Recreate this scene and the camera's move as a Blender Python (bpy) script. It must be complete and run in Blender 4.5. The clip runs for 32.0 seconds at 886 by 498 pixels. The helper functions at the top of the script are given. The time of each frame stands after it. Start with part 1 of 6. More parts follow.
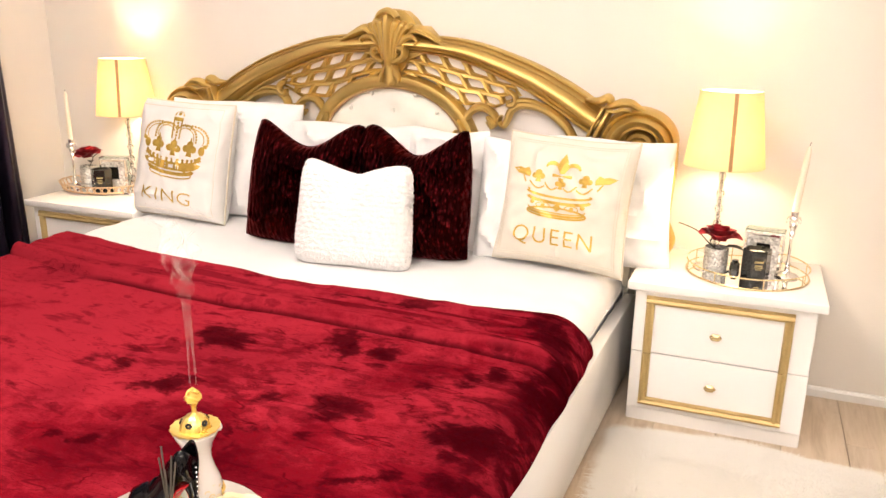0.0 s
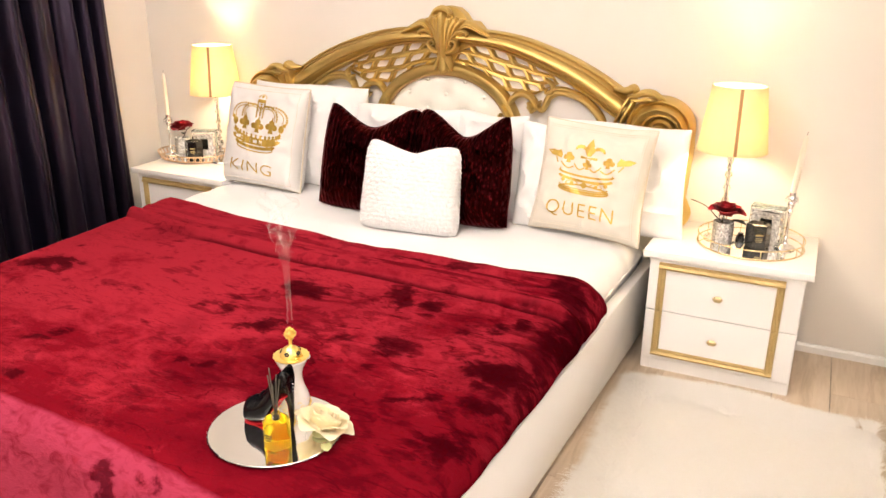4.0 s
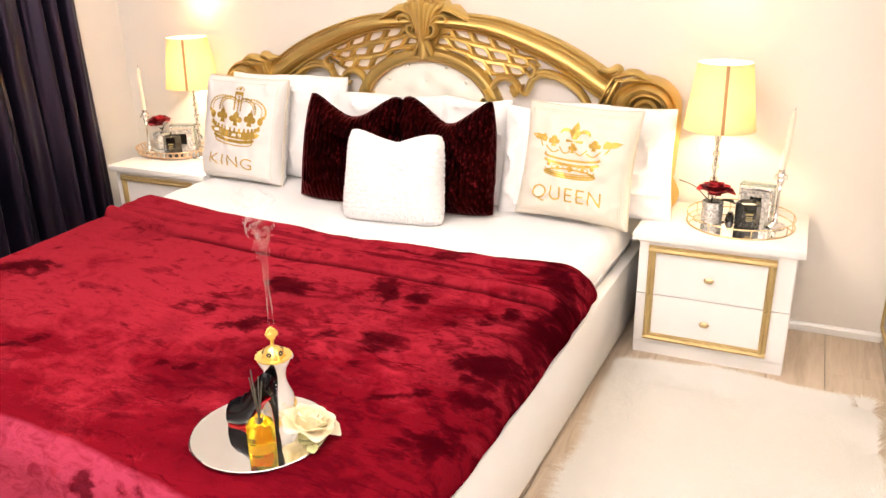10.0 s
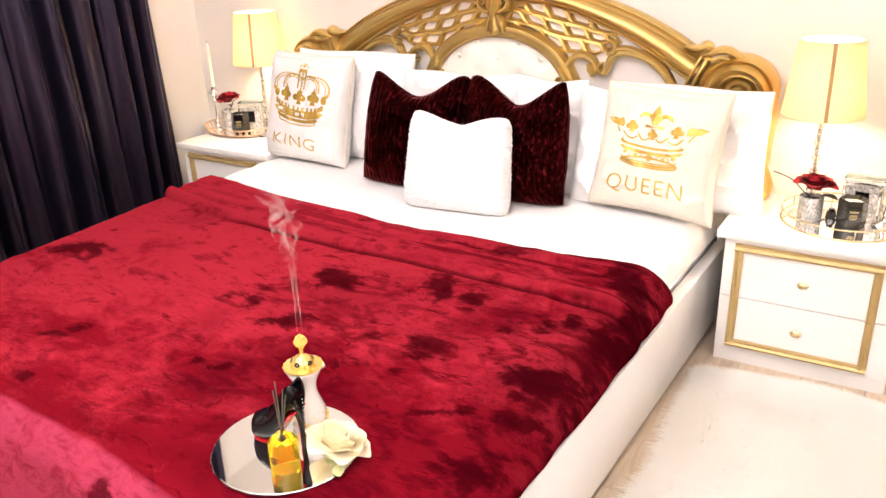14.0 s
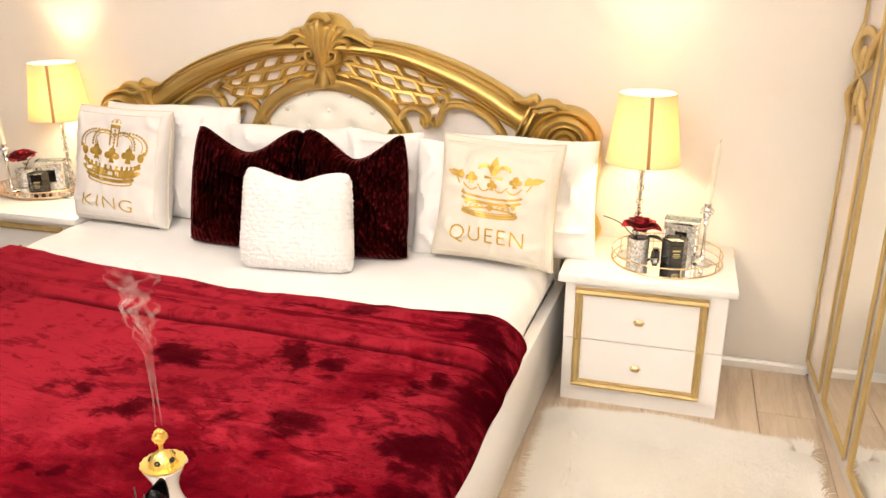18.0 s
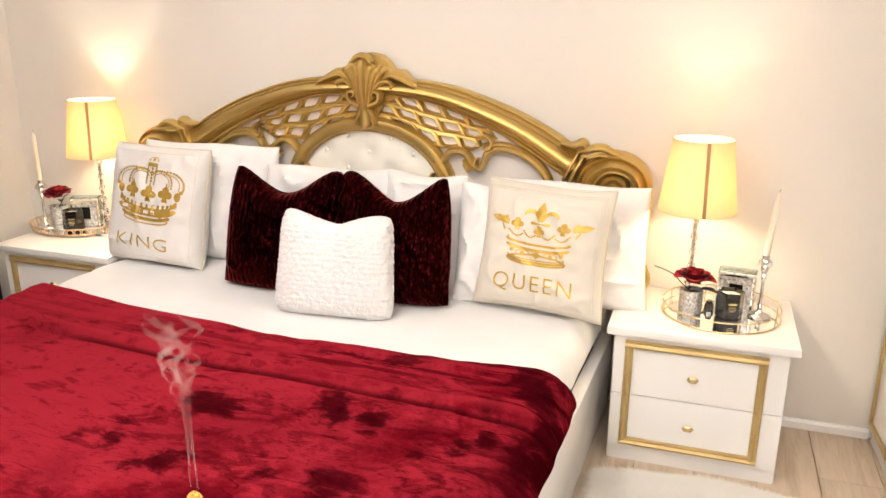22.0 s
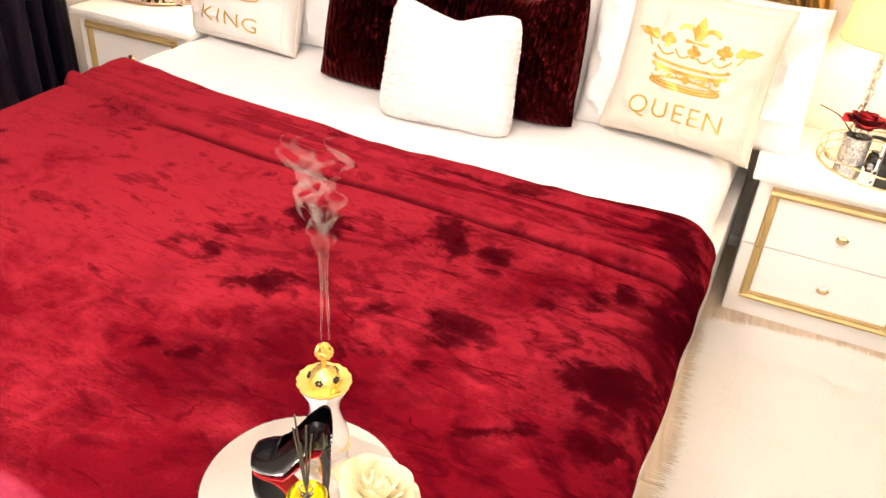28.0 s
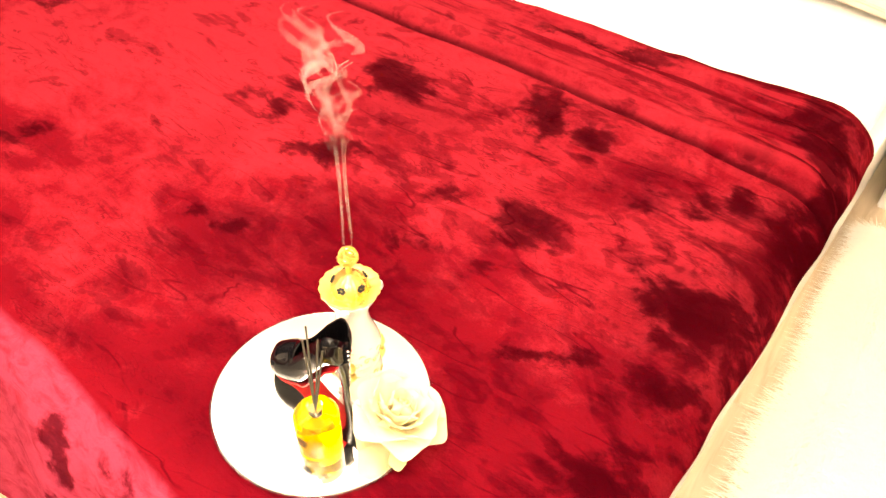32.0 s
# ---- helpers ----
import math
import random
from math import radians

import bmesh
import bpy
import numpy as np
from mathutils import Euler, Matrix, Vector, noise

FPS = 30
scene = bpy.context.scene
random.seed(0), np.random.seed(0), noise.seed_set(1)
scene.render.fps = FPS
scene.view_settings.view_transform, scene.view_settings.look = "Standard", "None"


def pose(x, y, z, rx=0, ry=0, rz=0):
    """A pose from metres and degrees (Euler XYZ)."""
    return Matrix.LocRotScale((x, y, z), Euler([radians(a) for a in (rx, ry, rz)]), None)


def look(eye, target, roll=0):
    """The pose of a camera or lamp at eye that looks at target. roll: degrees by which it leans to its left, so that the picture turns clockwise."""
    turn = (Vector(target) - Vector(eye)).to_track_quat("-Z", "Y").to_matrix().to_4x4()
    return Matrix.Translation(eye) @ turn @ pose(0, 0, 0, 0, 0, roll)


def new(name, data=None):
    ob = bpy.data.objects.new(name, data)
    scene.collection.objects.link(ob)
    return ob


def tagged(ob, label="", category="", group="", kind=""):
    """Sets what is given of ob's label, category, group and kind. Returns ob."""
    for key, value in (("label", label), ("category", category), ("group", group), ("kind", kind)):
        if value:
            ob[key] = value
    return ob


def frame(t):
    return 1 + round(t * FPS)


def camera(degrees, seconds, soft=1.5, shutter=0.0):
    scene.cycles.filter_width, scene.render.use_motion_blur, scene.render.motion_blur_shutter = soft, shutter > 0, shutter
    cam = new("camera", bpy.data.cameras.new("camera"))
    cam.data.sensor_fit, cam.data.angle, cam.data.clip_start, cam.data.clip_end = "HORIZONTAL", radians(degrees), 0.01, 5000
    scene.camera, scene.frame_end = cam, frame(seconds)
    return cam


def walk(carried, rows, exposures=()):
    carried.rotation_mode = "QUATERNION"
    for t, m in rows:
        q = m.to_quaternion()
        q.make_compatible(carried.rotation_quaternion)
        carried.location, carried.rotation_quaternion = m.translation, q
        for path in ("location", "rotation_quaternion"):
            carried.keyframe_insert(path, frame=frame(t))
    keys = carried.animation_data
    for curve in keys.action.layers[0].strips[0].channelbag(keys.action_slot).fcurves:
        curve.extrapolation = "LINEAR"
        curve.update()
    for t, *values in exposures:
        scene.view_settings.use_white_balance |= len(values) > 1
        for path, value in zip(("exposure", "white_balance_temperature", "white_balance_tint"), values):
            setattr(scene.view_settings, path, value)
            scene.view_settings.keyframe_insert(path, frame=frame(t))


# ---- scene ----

cam = camera(58.4, 32.0)
PATH = [
    (0, (1.267, -2.823, 1.262), (0.577, -1.031, 0.703), 0.9),
    (0.5, (1.522, -3.1, 1.435), (0.747, -1.358, 0.832), -0.4),
    (1, (1.647, -3.271, 1.505), (0.82, -1.557, 0.889), -0.9),
    (1.5, (1.634, -3.26, 1.491), (0.779, -1.562, 0.87), -0.7),
    (2, (1.505, -3.079, 1.41), (0.646, -1.387, 0.779), -0.1),
    (2.5, (1.316, -2.875, 1.285), (0.484, -1.168, 0.659), 0.9),
    (4.5, (1.502, -3.25, 1.475), (0.715, -1.543, 0.794), 0.3),
    (5, (1.467, -3.206, 1.455), (0.74, -1.473, 0.772), 1.0),
    (5.5, (1.548, -3.333, 1.502), (0.85, -1.59, 0.815), 1.2),
    (6, (1.7, -3.472, 1.603), (0.994, -1.74, 0.895), 0.7),
    (6.5, (1.788, -3.516, 1.664), (1.07, -1.797, 0.938), 0.3),
    (7, (1.624, -3.327, 1.552), (0.939, -1.592, 0.83), 0.7),
    (7.5, (1.523, -3.192, 1.487), (0.839, -1.457, 0.765), 0.7),
    (8, (1.495, -3.177, 1.465), (0.787, -1.448, 0.751), 0.5),
    (8.5, (1.481, -3.186, 1.457), (0.745, -1.467, 0.749), 0.1),
    (9, (1.448, -3.147, 1.43), (0.694, -1.433, 0.727), -0.2),
    (9.5, (1.459, -3.146, 1.434), (0.687, -1.44, 0.731), -0.6),
    (10, (1.463, -3.134, 1.438), (0.681, -1.433, 0.735), -1.1),
    (10.5, (1.454, -3.106, 1.444), (0.662, -1.411, 0.739), -1.6),
    (11, (1.451, -3.041, 1.448), (0.642, -1.355, 0.74), -2.1),
    (11.5, (1.449, -2.973, 1.451), (0.606, -1.305, 0.738), -2.6),
    (12, (1.445, -2.931, 1.45), (0.57, -1.282, 0.733), -2.7),
    (12.5, (1.442, -2.921, 1.448), (0.533, -1.292, 0.726), -2.5),
    (13, (1.449, -2.914, 1.445), (0.512, -1.304, 0.716), -2.4),
    (13.5, (1.455, -2.906, 1.44), (0.495, -1.317, 0.696), -2.4),
    (15.5, (1.459, -2.942, 1.431), (0.487, -1.394, 0.619), -1.7),
    (16, (1.46, -2.911, 1.437), (0.522, -1.342, 0.626), -1.2),
    (16.5, (1.433, -2.903, 1.431), (0.544, -1.306, 0.62), -0.7),
    (17, (1.369, -2.896, 1.432), (0.628, -1.227, 0.615), -0.6),
    (17.5, (1.337, -2.895, 1.448), (0.709, -1.16, 0.676), -0.6),
    (18, (1.303, -2.896, 1.461), (0.763, -1.093, 0.785), -0.2),
    (18.5, (1.278, -2.918, 1.47), (0.82, -1.06, 0.89), 0.6),
    (19, (1.248, -2.918, 1.465), (0.843, -1.031, 0.942), 1.2),
    (19.5, (1.223, -2.917, 1.46), (0.829, -1.018, 0.973), 1.6),
    (20, (1.199, -2.918, 1.455), (0.774, -1.019, 0.994), 1.7),
    (20.5, (1.222, -2.891, 1.467), (0.725, -1.007, 1.015), 1.4),
    (21, (1.229, -2.853, 1.47), (0.673, -0.99, 1.001), 1.1),
    (21.5, (1.221, -2.824, 1.463), (0.631, -0.985, 0.945), 0.7),
    (22, (1.209, -2.816, 1.445), (0.603, -1.0, 0.868), 0.4),
    (22.5, (1.23, -2.754, 1.447), (0.615, -0.961, 0.807), 0.1),
    (23, (1.256, -2.674, 1.45), (0.613, -0.906, 0.773), 0.1),
    (23.5, (1.283, -2.623, 1.45), (0.6, -0.873, 0.763), 0.2),
    (24, (1.293, -2.597, 1.45), (0.566, -0.87, 0.751), 0.2),
    (24.5, (1.264, -2.595, 1.445), (0.511, -0.886, 0.73), 0.3),
    (26.5, (1.011, -2.624, 1.428), (0.346, -0.948, 0.562), 2.3),
    (27, (0.977, -2.62, 1.416), (0.336, -0.966, 0.493), 3.1),
    (27.5, (0.945, -2.621, 1.405), (0.319, -1.001, 0.413), 4.0),
    (28, (0.926, -2.624, 1.403), (0.297, -1.045, 0.349), 4.7),
    (28.5, (0.917, -2.598, 1.397), (0.276, -1.064, 0.285), 5.0),
    (29, (0.919, -2.558, 1.398), (0.259, -1.087, 0.215), 5.1),
    (29.5, (0.926, -2.505, 1.391), (0.248, -1.102, 0.137), 5.0),
    (30, (0.941, -2.44, 1.377), (0.238, -1.139, 0.031), 4.0),
    (30.5, (0.942, -2.398, 1.376), (0.207, -1.166, -0.017), 3.0),
    (31, (0.947, -2.382, 1.376), (0.186, -1.176, -0.026), 2.4),
    (31.5, (0.946, -2.369, 1.373), (0.164, -1.177, -0.03), 2.1),
    (32, (0.947, -2.363, 1.371), (0.141, -1.185, -0.029), 1.8),
]
walk(cam, [(t, look(eye, target, roll)) for t, eye, target, roll in PATH], [(0, -0.18, 6450, 13), (6, -0.28, 6500, 13), (10, -0.14, 6350, 14), (13, -0.05, 6150, 16), (16, 0.02, 6000, 17), (17, -0.1, 6450, 13), (18, -0.32, 6600, 10), (19.5, -0.52, 6500, 9), (22, -0.45, 6250, 10), (24, -0.28, 6050, 14), (27, -0.14, 6500, 15), (28, -0.04, 6700, 15), (29, 0.22, 7000, 14), (30.3, 0.40, 7400, 13), (31, 0.56, 8300, 11), (32, 0.68, 8400, 10)])

# ---- light ----
world = bpy.data.worlds.new("room_world")
scene.world = world
world.use_nodes = True
world.node_tree.nodes["Background"].inputs[0].default_value = (1.0, 0.94, 0.88, 1)
world.node_tree.nodes["Background"].inputs[1].default_value = 0.15


def lamp(name, kind, m, energy, color, size=0.1, size_y=0.0):
    data = bpy.data.lights.new(name, kind)
    data.energy, data.color = energy, color
    if kind == "AREA":
        data.shape, data.size, data.size_y = "RECTANGLE", size, size_y or size
    else:
        data.shadow_soft_size = size
    ob = new(name, data)
    ob.matrix_world = m
    return ob


WARM = (1.0, 0.92, 0.845)
BULB = (1.0, 0.79, 0.53)
# assumed overhead room light; no lamp is seen there
lamp("assumed_ceiling_light", "POINT", Matrix.Translation((0.2, -2.2, 2.26)), 52, WARM, 0.16)
# added upward fill that brightens the ceiling and upper walls
lamp("ceiling_fill_light", "AREA", look((-0.4, -1.9, 2.0), (-0.4, -1.9, 3.0)), 56, WARM, 1.5)
# unseen upward fill behind the camera, added to brighten the fronts facing it
lamp("entry_fill_light", "AREA", look((1.45, -3.4, 2.05), (1.45, -3.4, 3.0)), 70, WARM, 0.9)
# added point fill that brightens the bed rail and the rug
lamp("entry_fill_point_light", "POINT", Matrix.Translation((1.55, -3.35, 2.2)), 32, WARM, 0.14)
for bx, by, bz, watts in ((1.198, -0.17, 0.92, 10.0), (-1.24, -0.115, 0.94, 13.5)):
    lamp("bedside_bulb_light", "POINT", Matrix.Translation((bx, by, bz)), watts, BULB, 0.03)

# ---- materials ----


def setup(name):
    m = bpy.data.materials.new(name)
    m.use_nodes = True
    nt = m.node_tree
    return m, nt, nt.nodes["Principled BSDF"]


def node(nt, kind, **values):
    n = nt.nodes.new(kind)
    for key, v in values.items():
        n.inputs[key.replace("_", " ")].default_value = v
    return n


def ramp(nt, fac, stops):
    r = nt.nodes.new("ShaderNodeValToRGB")
    while len(r.color_ramp.elements) < len(stops):
        r.color_ramp.elements.new(0.5)
    for e, (pos, col) in zip(r.color_ramp.elements, stops):
        e.position, e.color = pos, (*col, 1)
    nt.links.new(fac, r.inputs[0])
    return r.outputs[0]


def coords(nt, scale=(1, 1, 1), which="Object"):
    tc = nt.nodes.new("ShaderNodeTexCoord")
    mp = nt.nodes.new("ShaderNodeMapping")
    mp.inputs["Scale"].default_value = scale
    nt.links.new(tc.outputs[which], mp.inputs[0])
    return mp.outputs[0]


def bump(nt, bsdf, height, strength=0.3, distance=0.005):
    b = nt.nodes.new("ShaderNodeBump")
    b.inputs["Strength"].default_value, b.inputs["Distance"].default_value = strength, distance
    nt.links.new(height, b.inputs["Height"])
    nt.links.new(b.outputs[0], bsdf.inputs["Normal"])


def surface(name, a, b, rough=0.5, metal=0.0, scale=8.0, fine=90.0, relief=0.15, coat=0.0, sheen=0.0, spec=0.5, stretch=(1, 1, 1), dist=0.003, rvar=0.12):
    """A plain painted, metal or cloth surface: two tones in a slow noise, roughness wear and a fine relief."""
    m, nt, p = setup(name)
    co = coords(nt, stretch)
    big, small = node(nt, "ShaderNodeTexNoise", Scale=scale, Detail=5.0), node(nt, "ShaderNodeTexNoise", Scale=fine, Detail=3.0)
    for n in (big, small):
        nt.links.new(co, n.inputs["Vector"])
    nt.links.new(ramp(nt, big.outputs[0], [(0.3, a), (0.7, b)]), p.inputs["Base Color"])
    mr = node(nt, "ShaderNodeMapRange", To_Min=max(rough - rvar, 0.02), To_Max=min(rough + rvar, 1))
    nt.links.new(big.outputs[0], mr.inputs["Value"])
    nt.links.new(mr.outputs[0], p.inputs["Roughness"])
    p.inputs["Metallic"].default_value, p.inputs["Coat Weight"].default_value = metal, coat
    p.inputs["Sheen Weight"].default_value, p.inputs["Specular IOR Level"].default_value = sheen, spec
    bump(nt, p, small.outputs[0], relief, dist)
    return m


WALL = surface("wall_paint", (0.77, 0.73, 0.675), (0.81, 0.775, 0.725), 0.75, scale=1.5, fine=160, relief=0.22, dist=0.0025)
CEIL = surface("ceiling_paint", (0.82, 0.80, 0.77), (0.85, 0.83, 0.80), 0.8, scale=2)
WHITE = surface("white_lacquer", (0.84, 0.825, 0.81), (0.87, 0.86, 0.845), 0.22, scale=3, fine=40, relief=0.02, coat=0.3, rvar=0.06)
SHEET = surface("white_cotton", (0.81, 0.80, 0.79), (0.87, 0.86, 0.85), 0.85, scale=5, fine=420, relief=0.25, sheen=0.2, dist=0.001)
LINEN = surface("cream_linen", (0.74, 0.72, 0.69), (0.80, 0.78, 0.75), 0.9, scale=7, fine=500, relief=0.35, sheen=0.15, dist=0.001)
CREAMCLOTH = surface("warm_cream_cotton", (0.70, 0.655, 0.56), (0.77, 0.73, 0.64), 0.9, scale=7, fine=500, relief=0.35, sheen=0.15, dist=0.001)
PIPING = surface("beige_piping", (0.66, 0.58, 0.46), (0.74, 0.66, 0.54), 0.7, scale=30, fine=300)
GOLD = surface("antique_gold", (0.58, 0.41, 0.13), (0.69, 0.51, 0.185), 0.43, 0.86, 7, 60, 0.05, spec=0.6, rvar=0.06)
GOLDTRIM = surface("gold_trim", (0.50, 0.36, 0.15), (0.60, 0.45, 0.20), 0.46, 0.50, 14, 120, 0.06)
FOIL = surface("gold_foil_print", (0.55, 0.34, 0.06), (0.78, 0.52, 0.11), 0.38, 0.45, 25, 300, 0.2)
BRIGHTGOLD = surface("polished_gold", (0.86, 0.60, 0.15), (0.92, 0.70, 0.24), 0.30, 0.8, 30, 160, 0.15)
WIREGOLD = surface("pale_gold_wire", (0.72, 0.56, 0.30), (0.80, 0.66, 0.40), 0.25, 0.9, 30, 200, 0.05)
ROSEGOLD = surface("rose_gold_lattice", (0.62, 0.42, 0.26), (0.72, 0.52, 0.34), 0.3, 0.8, 30, 200, 0.1)
LEATHER = surface("cream_upholstery", (0.80, 0.775, 0.69), (0.85, 0.825, 0.75), 0.5, scale=6, fine=150, relief=0.2)
SILVER = surface("silver_metal", (0.62, 0.61, 0.60), (0.75, 0.74, 0.73), 0.18, 0.95, 20, 120, 0.1)
BLACKGLOSS = surface("black_patent", (0.004, 0.004, 0.005), (0.007, 0.0065, 0.008), 0.10, 0, 10, 60, 0.02, spec=0.22, rvar=0.04)
BLACKGLASS = surface("black_glass", (0.010, 0.010, 0.009), (0.020, 0.019, 0.016), 0.1, 0, 10, 60, 0.02, coat=0.5, rvar=0.05)
REDSOLE = surface("red_lacquer_sole", (0.55, 0.01, 0.02), (0.65, 0.02, 0.03), 0.25, 0, 12, 80, 0.03)
CANDLEWAX = surface("cream_wax", (0.80, 0.73, 0.60), (0.84, 0.78, 0.66), 0.5, 0, 10, 90, 0.05)
ROSERED = surface("crimson_petal", (0.13, 0.002, 0.007), (0.24, 0.006, 0.014), 0.6, 0, 30, 180, 0.3, sheen=0.05, spec=0.08)
ROSECREAM = surface("ivory_petal", (0.93, 0.85, 0.60), (0.96, 0.91, 0.72), 0.6, 0, 22, 180, 0.2, sheen=0.2)
petal_nodes = ROSECREAM.node_tree
thin, thin_mix = petal_nodes.nodes.new("ShaderNodeBsdfTranslucent"), petal_nodes.nodes.new("ShaderNodeMixShader")
thin.inputs[0].default_value, thin_mix.inputs[0].default_value = (0.97, 0.90, 0.66, 1), 0.42
for k, shader in ((1, petal_nodes.nodes["Principled BSDF"]), (2, thin)):
    petal_nodes.links.new(shader.outputs[0], thin_mix.inputs[k])
petal_nodes.links.new(thin_mix.outputs[0], petal_nodes.nodes["Material Output"].inputs[0])
STEM = surface("dark_stem", (0.03, 0.028, 0.02), (0.06, 0.05, 0.03), 0.6)
LEAFGREEN = surface("pale_green_leaf", (0.42, 0.46, 0.20), (0.56, 0.58, 0.32), 0.6)
PORCELAIN = surface("white_porcelain", (0.82, 0.80, 0.77), (0.86, 0.85, 0.83), 0.12, 0, 6, 60, 0.02, coat=0.5, rvar=0.05)
LABEL = surface("gold_label", (0.42, 0.34, 0.16), (0.55, 0.45, 0.22), 0.4, 0.5)
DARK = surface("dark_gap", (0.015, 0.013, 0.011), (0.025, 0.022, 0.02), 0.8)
PINKISH = surface("wardrobe_panel", (0.82, 0.77, 0.74), (0.86, 0.82, 0.79), 0.25, scale=3, fine=40, relief=0.03, coat=0.2, rvar=0.06)


def mirror_material():
    m, nt, p = setup("mirror_glass")
    p.inputs["Metallic"].default_value = 1
    n = node(nt, "ShaderNodeTexNoise", Scale=3.0, Detail=4.0)
    nt.links.new(coords(nt), n.inputs["Vector"])
    nt.links.new(ramp(nt, n.outputs[0], [(0.3, (0.93, 0.935, 0.92)), (0.7, (0.95, 0.95, 0.94))]), p.inputs["Base Color"])
    mr = node(nt, "ShaderNodeMapRange", To_Min=0.01, To_Max=0.035)
    nt.links.new(n.outputs[0], mr.inputs["Value"])
    nt.links.new(mr.outputs[0], p.inputs["Roughness"])
    return m


def glass_material(name, color, rough=0.02, ior=1.48):
    m, nt, p = setup(name)
    p.inputs["Base Color"].default_value = (*color, 1)
    p.inputs["Transmission Weight"].default_value = 1
    p.inputs["IOR"].default_value = ior
    n = node(nt, "ShaderNodeTexNoise", Scale=25.0)
    mr = node(nt, "ShaderNodeMapRange", To_Min=rough, To_Max=rough + 0.04)
    nt.links.new(n.outputs[0], mr.inputs["Value"])
    nt.links.new(mr.outputs[0], p.inputs["Roughness"])
    return m


MIRROR = mirror_material()
CRYSTAL = glass_material("clear_crystal", (0.96, 0.97, 0.98))
FRAMEGLASS = glass_material("bevelled_glass", (0.75, 0.92, 0.88))
AMBER = glass_material("amber_perfume", (0.98, 0.76, 0.04), 0.02, 1.25)
AMBER.node_tree.nodes["Principled BSDF"].inputs["Transmission Weight"].default_value = 0.88


def shade_material():
    m, nt, p = setup("cream_lampshade")
    n = node(nt, "ShaderNodeTexNoise", Scale=60.0, Detail=4.0)
    nt.links.new(coords(nt, (1, 1, 0.1)), n.inputs["Vector"])
    col = ramp(nt, n.outputs[0], [(0.3, (0.84, 0.64, 0.34)), (0.7, (0.88, 0.70, 0.41))])
    p.inputs["Base Color"].default_value = (0.84, 0.74, 0.48, 1)
    p.inputs["Roughness"].default_value = 0.9
    tr = nt.nodes.new("ShaderNodeBsdfTranslucent")
    nt.links.new(col, tr.inputs[0])
    mix = nt.nodes.new("ShaderNodeMixShader")
    mix.inputs[0].default_value = 0.26
    out = nt.nodes["Material Output"]
    nt.links.new(p.outputs[0], mix.inputs[1])
    nt.links.new(tr.outputs[0], mix.inputs[2])
    nt.links.new(mix.outputs[0], out.inputs[0])
    return m


